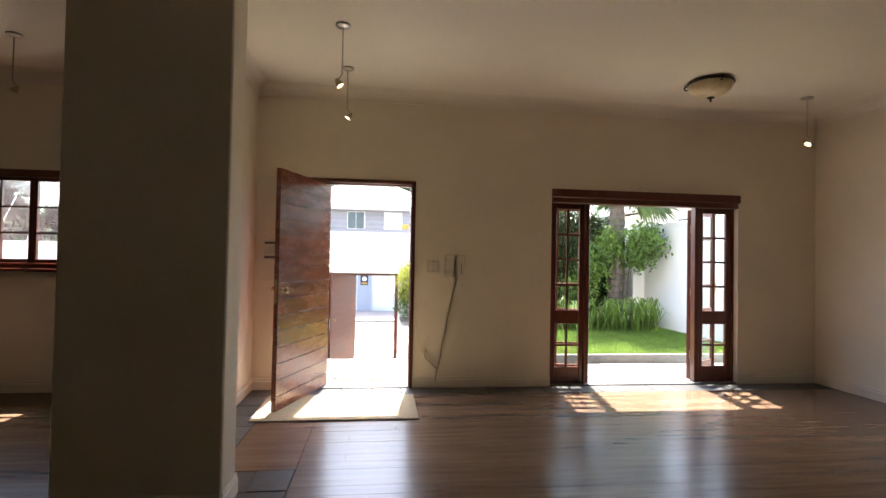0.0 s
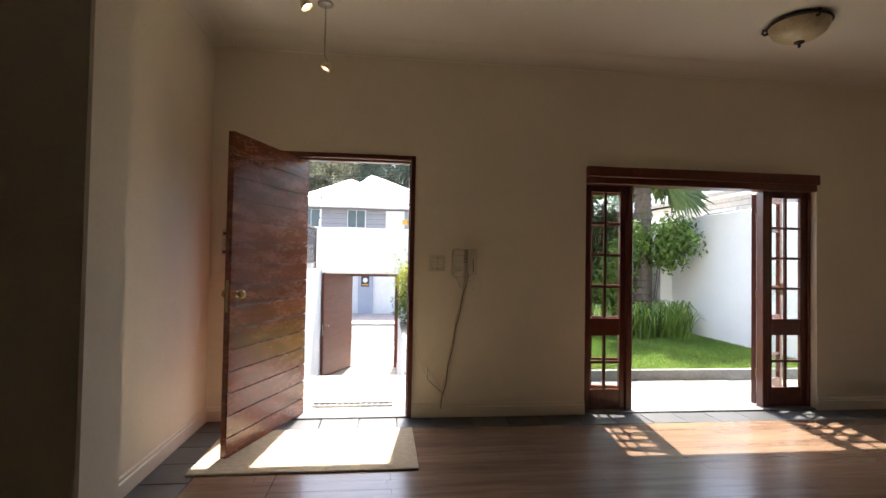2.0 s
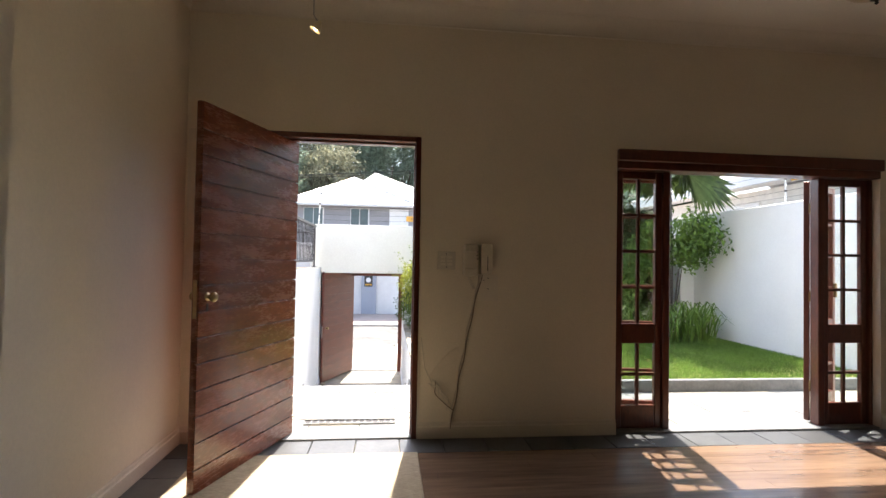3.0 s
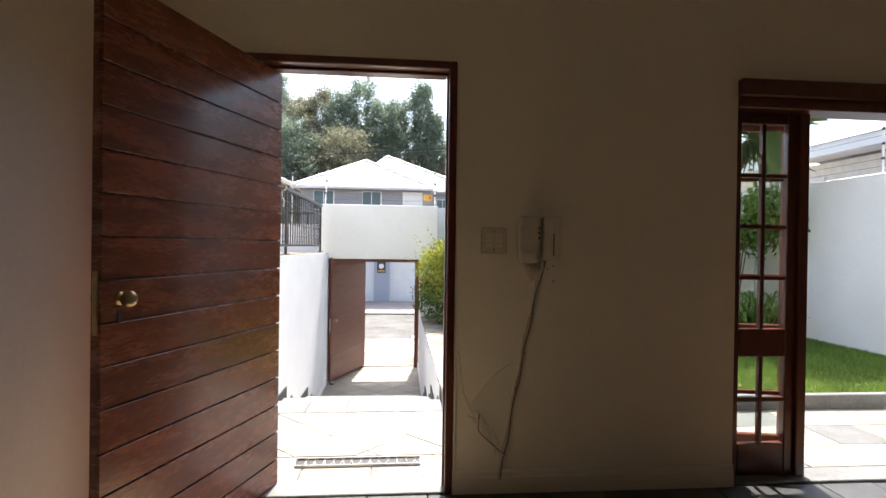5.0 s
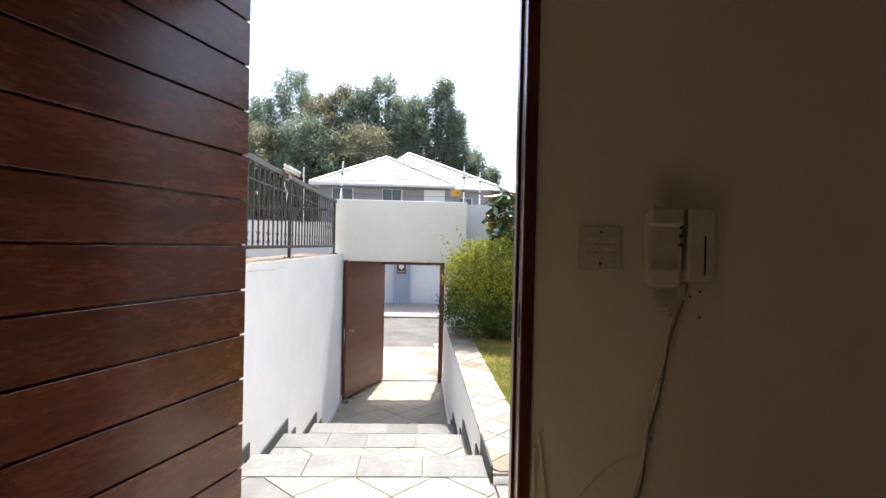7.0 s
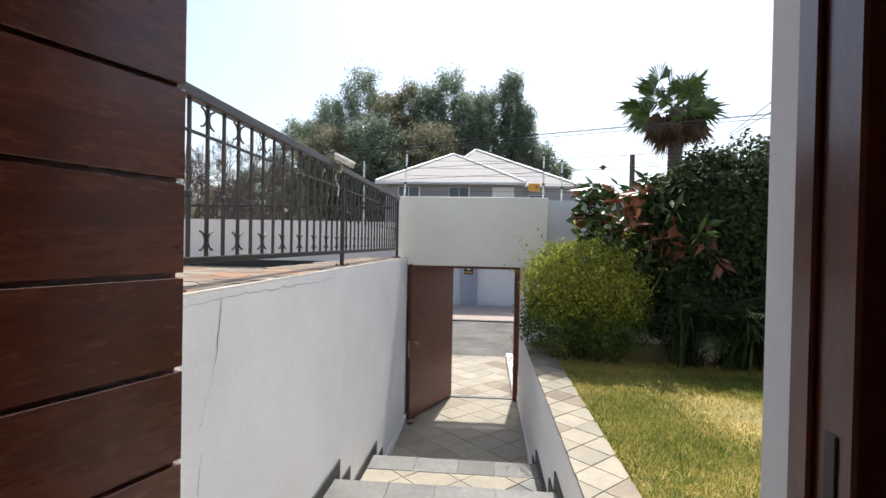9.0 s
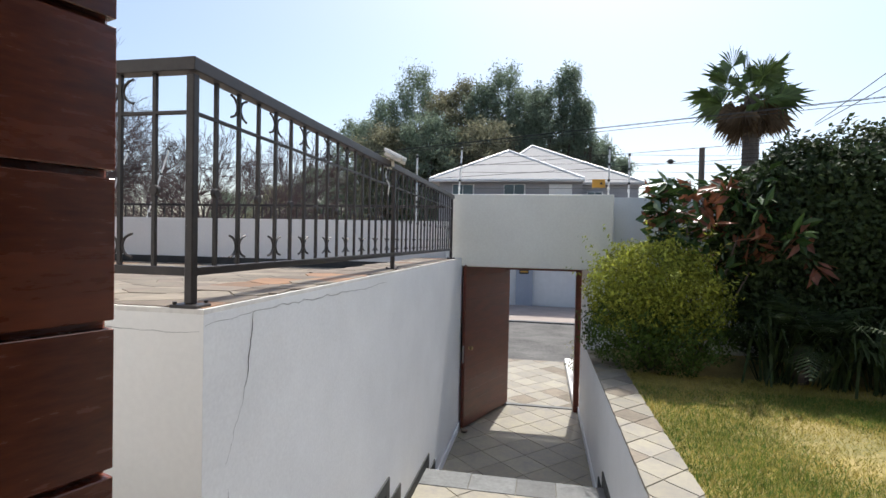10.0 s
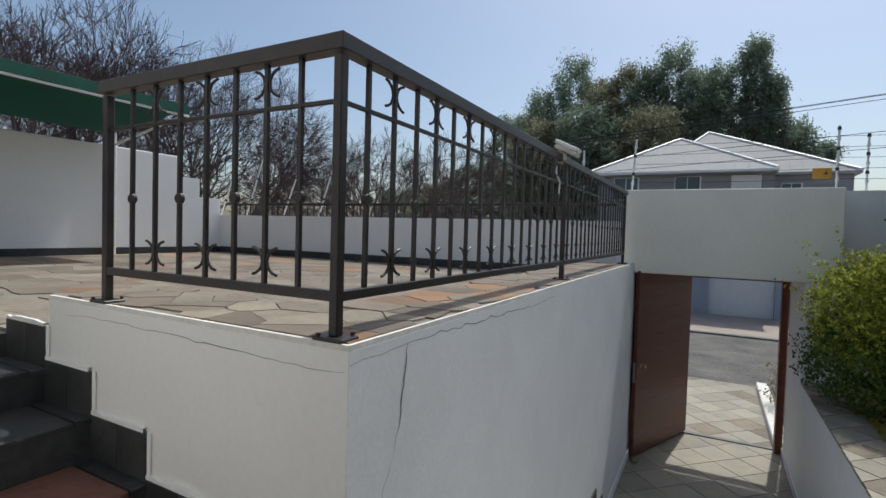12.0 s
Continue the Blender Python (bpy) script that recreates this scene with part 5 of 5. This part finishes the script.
part("wall", made_box(-3.75, HY, 1.30, 2.35, 34, 3.93), M_SIDING, house, "grey clapboard upper wall")
part("wall", made_box(2.35, HY + 2.2, 1.30, 5.0, 34, 4.02), M_SIDING, house, "grey clapboard rear wing")
for i in range(14):
    z = 1.36 + i * 0.185
    part("clapboard", made_box(-3.76, HY - 0.022, z, 2.36, HY - 0.001, z + 0.172, bevel=0.004), M_SIDING, house)
    part("clapboard", made_box(2.362, HY + 2.178, z, 5.01, HY + 2.199, z + 0.172, bevel=0.004), M_SIDING, house)
part("ground_wall", made_box(-14, HY + 0.3, -1.8, 14, HY + 0.6, 1.30), M_WHITE, house, "white ground-floor wall")
for x in (-9.2, -5.4, -2.1, 0.06, 2.9, 7.5, 11):
    part("pier", made_box(x - 0.36, HY - 0.05, -1.8, x + 0.36, HY + 0.299, 1.28, bevel=0.01), M_BLUEGREY, house, "blue-grey ground-floor pier")
for x in (-7.3, 5.2):
    part("garage_door", made_box(x - 1.05, HY + 0.24, -1.8, x + 1.05, HY + 0.298, 0.85, bevel=0.01), M_BLUEGREY, house, "pale sectional garage door")
part("canopy", made_box(-14, HY - 0.35, 1.22, 14, HY + 0.3, 1.34, bevel=0.01), M_WHITE, house, "thin canopy slab over the ground floor")
for x0, x1, bl in ((-3.17, -2.2, False), (-0.91, 0.01, False), (1.0, 1.95, True)):
    far_window(x0, x1, 2.85, 3.76, HY - 0.02, bl)
far_window(2.75, 3.45, 3.0, 3.65, HY + 2.18)
hip_roof(-4.12, 2.42, HY - 0.4, 35, 3.95, 5.75, (-0.97, -0.93, 30.2))
hip_roof(-2.2, 5.2, HY + 1.9, 38, 4.06, 6.5, (0.08, 0.12, 33.0), "rear_roof")
part("gutter", made_box(-4.14, HY - 0.50, 3.83, 2.44, HY - 0.40, 3.94, bevel=0.01), M_WHITE, house)
board = thing("warning_board", "small black warning board with a pale emblem", "sign", pose(0.04, HY - 0.052, 0.17))
part("board", made_box(-0.20, -0.02, -0.26, 0.20, 0.0, 0.26, bevel=0.004), M_DARK, board)
part("emblem", cyl(bmesh.new(), (0, -0.025, 0.06), (0, -0.019, 0.06), 0.12, seg=20), M_WHITE, board)
part("text_bar", made_box(-0.16, -0.024, -0.20, 0.16, -0.019, -0.13), M_SIGN, board)

# ---- neighbour beyond the garden wall ----
nb = thing("neighbour_house", "single-storey neighbouring house with white fascia and grey roof", "house", pose(0.43, 0, 0.06))
part("wall", made_box(8.2, 7.0, -1.4, 14, 16, 2.75), M_COPE, nb, "plastered wall")
part("fascia", made_box(7.72, 6.6, 2.78, 7.80, 16.4, 3.00, bevel=0.01), M_WHITE, nb, "white gutter and fascia")
bm = bmesh.new()
vs = [bm.verts.new(v) for v in ((7.70, 6.6, 3.0), (7.70, 16.4, 3.0), (10.8, 16.4, 4.3), (10.8, 6.6, 4.3), (14, 6.6, 3.0), (14, 16.4, 3.0))]
bm.faces.new((vs[0], vs[1], vs[2], vs[3])), bm.faces.new((vs[3], vs[2], vs[5], vs[4]))
part("roof", bm, M_SIDING, nb, "grey sheet roof")
part("soffit", made_box(7.80, 6.6, 2.80, 8.2, 16.4, 2.83), M_WHITE, nb)
for y in (8.8, 11.5):
    w = part("window", made_box(8.17, y, 1.2, 8.199, y + 1.2, 2.5, bevel=0.008), M_WHITE, nb, "white window")
    part("pane", made_box(8.165, y + 0.08, 1.28, 8.169, y + 1.12, 2.42), M_PANE, w)

# ---- electric fence, poles and wires ----
def fence_pole(x, y, z, h, lean=0.0):
    ob = thing("fence_pole", "white electric-fence pole with insulators on the wall", "pole", pose(x, y, z, 0, lean, 0), group="electric fence poles")
    part("rod", cyl(bmesh.new(), (0, 0, -0.1), (0, 0, h), 0.010, seg=8), M_WHITE, ob)
    for i in range(6):
        part("insulator", cyl(bmesh.new(), (0, -0.002, 0.08 + i * (h - 0.12) / 5), (0, -0.002, 0.11 + i * (h - 0.12) / 5), 0.017, 0.014, 8), M_DARK if i % 2 else M_WHITE, ob)


for x, y, z, h, ln in ((-0.31, 11.5, 1.87, 0.62, 3), (1.52, 11.5, 1.87, 0.60, 0), (1.78, 11.68, 1.86, 0.56, 0), (4.2, 11.68, 1.86, 0.56, 0), (6.53, 8.4, 2.12, 0.55, 0), (6.53, 7.2, 2.12, 0.55, 0), (6.53, 10.2, 2.12, 0.55, 0), (-6.6, 8.0, 2.36, 0.55, 0), (-0.75, 11.05, 1.52, 0.8, 0)):
    fence_pole(x, y, z, h, ln)
for x, lean in ((-6.6, 24), (-6.0, 22), (-5.2, 24), (-4.5, 20)):
    fence_pole(x, 11.05, 1.52, 1.0, lean)


def wire(name, label, ends, r=0.008, sag=0.15, n=12):
    ob = thing(name, label, "wire")
    for a, b in ends:
        a, b = Vector(a), Vector(b)
        pts = [a.lerp(b, k) - Vector((0, 0, sag * 4 * k * (1 - k))) for k in np.linspace(0, 1, n)]
        part("strand", tube(bmesh.new(), pts, r, 4), M_DARK, ob)
    return ob


wire("fence_wires", "thin electric-fence wires along the street wall", [((-0.31, 11.5, 1.97 + i * 0.1), (1.52, 11.5, 1.97 + i * 0.1)) for i in range(5)] + [((1.52, 11.5, 1.97 + i * 0.1), (4.2, 11.68, 1.96 + i * 0.1)) for i in range(5)], 0.0025, 0.01, 4)
wire("fence_wires", "thin electric-fence wires along the garden wall", [((6.53, 7.2, 2.22 + i * 0.09), (6.53, 10.2, 2.22 + i * 0.09)) for i in range(5)], 0.0025, 0.01, 4)
lines = wire("power_lines", "bundle of power lines strung along the street", [((-25, 30.1 + d, 4.2 + e), (20, 10.9 + d, 4.2 + e)) for d, e in ((0, 0), (0.1, 0.12), (-0.1, 0.06), (0.4, -0.55), (0.2, -0.9))], 0.007, 0.06, 20)
wire("service_drop", "service cables leading from the street to the house", [((7.05, 18.6, 4.2), (5.6, 7.0, 4.25)), ((7.05, 18.6, 4.25), (5.0, 8.0, 4.35))], 0.008, 0.05, 12)
mast = thing("utility_pole", "plain dark timber utility pole", "pole", pose(5.56, 22.0, -1.42))
part("shaft", cyl(bmesh.new(), (0, 0, 0), (0, 0, 5.74), 0.10, 0.08, 10), M_BARK, mast)
ball = bmesh.new()
bmesh.ops.create_icosphere(ball, subdivisions=3, radius=0.065, matrix=Matrix.Translation((3.70, 17.9, 3.27)))
for side in (-1, 1):
    cyl(ball, (3.70 + side * 0.05, 17.9 - side * 0.021, 3.27), (3.70 + side * 0.10, 17.9 - side * 0.042, 3.27), 0.018, 0.010, 8)
part("marker_ball", ball, M_DARK, lines, "round black marker ball", True)
sign = thing("fence_sign", "yellow electric-fence warning sign hung on the wires", "sign", pose(1.40, 11.47, 2.02))
part("plate", made_box(-0.075, -0.004, -0.05, 0.075, 0.0, 0.05, bevel=0.001), M_SIGN, sign)
part("emblem", cyl(bmesh.new(), (0.03, -0.006, 0.0), (0.03, -0.003, 0.0), 0.022, seg=3), M_DARK, sign)
sign2 = thing("fence_sign", "yellow electric-fence warning sign on the garden wall", "sign", pose(6.50, 8.15, 2.48, 0, 0, -90))
part("plate", made_box(-0.11, -0.004, -0.06, 0.11, 0.0, 0.06, bevel=0.001), M_SIGN, sign2)
part("emblem", cyl(bmesh.new(), (0.04, -0.006, 0.0), (0.04, -0.003, 0.0), 0.03, seg=3), M_DARK, sign2)

# low railing on the street wall
low = thing("wall_railing", "low dark iron railing along the top of the street wall", "railing", pose(0, 11.05, 1.52))
part("top_rail", made_box(-6.2, -0.018, 0.16, -0.40, 0.018, 0.19, bevel=0.003), M_IRON, low)
bal2 = bpy.data.meshes.new("baluster")
bm = made_box(-0.008, -0.008, 0.0, 0.008, 0.008, 0.16)
bm.to_mesh(bal2)
bm.free()
bal2.materials.append(M_IRON)
for i in range(48):
    o = new("baluster", bal2)
    o.location, o.parent = (-6.15 + i * 0.12, 0, 0), low

# awning over the far side of the terrace
awning = thing("awning", "dark green canvas awning with a white front bar", "awning", pose(0, 0, 0))
bm = bmesh.new()
vs = [bm.verts.new(v) for v in ((-5.0, 3.5, 2.745), (-5.0, 9.35, 2.715), (-6.6, 9.35, 2.53), (-6.6, 3.5, 2.56))]
f = bm.faces.new(vs)
bmesh.ops.solidify(bm, geom=[f], thickness=0.02)
part("canvas", bm, M_GREEN, awning)
part("valance", made_box(-4.995, 3.5, 2.645, -4.985, 9.35, 2.755, bevel=0.002), M_GREEN, awning)
part("front_bar", cyl(bmesh.new(), (-5.012, 3.5, 2.632), (-5.012, 9.36, 2.632), 0.014), M_WHITE, awning, "white tubular front bar")
for y in (5.2, 9.30):
    part("strut", cyl(bmesh.new(), (-5.05, y, 2.63), (-6.48, y, 2.36), 0.014), M_WHITE, awning)
part("support", cyl(bmesh.new(), (-6.46, 9.30, TERR), (-6.46, 9.30, 2.53), 0.03), M_WHITE, awning)

# small planting seen through the gate
bt = thing("verge_shrub", "small scrubby verge shrub outside the gate", "shrub", pose(1.55, 14.0, -1.16))
part("stems", stems(bmesh.new(), (0, 0, 0), 8, 0.6, 0.4, 0.01, rng), M_BARK, bt)
p, q = blob_points(rng, 900, (0, 0, 0.5), (0.30, 0.4, 0.40), 0.4, 0.4)
leaf_cloud("crown", p, q, 0.06, 0.025, M_GUM2, bt, 0.3, 0.8)
vk = bmesh.new()
box(vk, 1.24, 12.5, -1.3, 1.40, 15.3, -0.98, bevel=0.01)
setting("kerb_gate", vk, M_COPE, "low white kerb wall outside the gate", "kerb")

# wall cracks: thin dark fissures in the terrace plaster
crack = thing("plaster_crack", "jagged dark crack in the white retaining wall", "crack")
def fissure(pts, w, axis):
    bm = bmesh.new()
    prev = None
    for i, p in enumerate(pts):
        ww = w * (0.35 + 0.65 * math.sin(math.pi * (i + 0.3) / (len(pts) + 0.3))) * random.uniform(0.6, 1.3)
        d = Vector((0, ww, 0)) if axis == "v" else Vector((0, 0, ww)) 
        a, b = bm.verts.new(Vector(p) - d), bm.verts.new(Vector(p) + d)
        if prev:
            bm.faces.new((prev[0], a, b, prev[1]))
        prev = (a, b)
    part("fissure", bm, M_DARK, crack)


X = WX + 0.0012
def jag(y0, z0, y1, z1, n, s):
    return [(X, y0 + (y1 - y0) * k + random.uniform(-s, s), z0 + (z1 - z0) * k) for k in np.linspace(0, 1, n)]


fissure(jag(6.72, 1.045, 6.68, 0.80, 14, 0.007), 0.0027, "v")
fissure(jag(6.68, 0.80, 6.58, 0.58, 10, 0.008), 0.0008, "v")
fissure(jag(6.60, 0.50, 6.55, 0.15, 12, 0.007), 0.0011, "v")
fissure([(X, y, 1.035 + random.uniform(-0.008, 0.008) + 0.01 * math.sin(y * 3)) for y in np.linspace(6.47, 8.2, 40)], 0.0012, "h")
fissure([(x, WY - 0.0012, 1.025 + random.uniform(-0.004, 0.004) + 0.008 * math.sin(x * 4)) for x in np.linspace(-1.5, -0.23, 34)], 0.0008, "h")

# ---- pieces of floors and pavings ----
B = 0.28  # width of the slate border
plank_rows(0.39, XR, 0.4, 5.178, floor)
plank_rows(XL, 0.388, 0.4, 2.708, floor, True)
plank_rows(XL + B + 0.002, 0.388, 3.522, 5.178, floor, True)
plank_rows(XLL, XL - 0.002, 0.4, 5.43, floor, True)
plank_rows(XLL, XR, YB, 0.398, floor, True)


def border(x0, y0, x1, y1):
    """A single course of square slate tiles filling the strip."""
    along = x1 - x0 > y1 - y0
    n = max(1, round((x1 - x0 if along else y1 - y0) / 0.29))
    for k in range(n):
        a, b = k / n, (k + 1) / n
        q = (x0 + (x1 - x0) * a, y0, x0 + (x1 - x0) * b, y1) if along else (x0, y0 + (y1 - y0) * a, x1, y0 + (y1 - y0) * b)
        slab("slate_tile", [(q[0] + 0.001, q[1] + 0.001), (q[2] - 0.001, q[1] + 0.001), (q[2] - 0.001, q[3] - 0.001), (q[0] + 0.001, q[3] - 0.001)], 0.0, 0.018, M_FLOORSLATE, floor, 0.002)


border(XL, 5.18, XR, 5.435)
border(XL, 3.24, XL + B, 5.178)
border(XL + B + 0.002, 3.24, 0.388, 3.52)
border(0.112, 2.99, 0.388, 3.238)
border(XL, 2.71, 0.388, 2.988)
BUFF = [M_SLATE, M_SLATE, M_SLATE, M_SLATEG]
for (y0, y1, z), i in zip(STEPS, range(9)):
    x0 = -0.055 if y0 < 6 else WX + 0.003
    wide = y1 - y0 > 0.5
    x = x0
    while x < XP - 0.01 and i < 6:
        x1 = min(x + random.uniform(0.28, 0.42), XP - 0.003)
        slab("border_slate", [(x, y1 - 0.27), (x1, y1 - 0.27), (x1, y1 + 0.012), (x, y1 + 0.012)], z, 0.022, M_SLATEG, walkway, 0.003)
        x = x1
    if wide and i < 6:
        if i == 0:
            diamonds(x0, y0 + 0.30, XP, y1 - 0.275, 0.34, z, BUFF, walkway)
            flags(x0, y0 + 0.003, XP, y0 + 0.295, 0.33, 0.29, z, [M_SLATEG, M_SLATE], walkway, skew=0.0)
        else:
            diamonds(x0, y0, XP, y1 - 0.275, 0.34, z, BUFF, walkway)
    if i == 6:
        diamonds(x0, y0, XP, 12.39, 0.34, z, [M_SLATE], walkway)
diamonds(-0.3, 12.48, 1.235, 15.35, 0.34, -1.075, [M_SLATE, M_SLATE, M_TAN], setting("pavement_gate", made_box(-0.32, 12.475, -1.5, 1.24, 15.4, -1.082), M_GROUT, "slate-paved crossing outside the gate", "pavement"))
flags(1.305, YO + 0.016, 6.42, 6.595, 0.42, 0.32, -0.005, [M_SLATE, M_SLATE, M_SLATEG], patio, skew=0.0)
cop = setting("coping_planter", made_box(XP - 0.001, 6.61, 0.0305, XP + 0.275, 11.29, 0.046), M_GROUT, "slate-tiled coping of the planter wall", "coping")
diamonds(XP - 0.006, 6.62, XP + 0.28, 11.28, 0.205, 0.052, [M_SLATE, M_SLATE, M_TAN], cop, "coping_tile")
MIX = [M_RUST, M_TAN, M_RUST, M_TAN, M_RUST, M_TAN, M_TAN, M_RUST, M_TAN, M_TERRA, M_TAN, M_RUST]
crazy(-1.598, WY + 0.015, WX - 0.014, WY + 0.44, 0.18, 1.088, MIX, terrace)
crazy(WX - 0.44, WY + 0.442, WX - 0.014, 10.9, 0.18, 1.088, MIX, terrace)
crazy(-6.48, WY + 0.45, WX - 0.445, 10.92, 0.32, TERR, MIX, terrace)
crazy(-4.2, YO + 0.01, -1.905, WY + 0.44, 0.34, TERR, MIX, terrace)
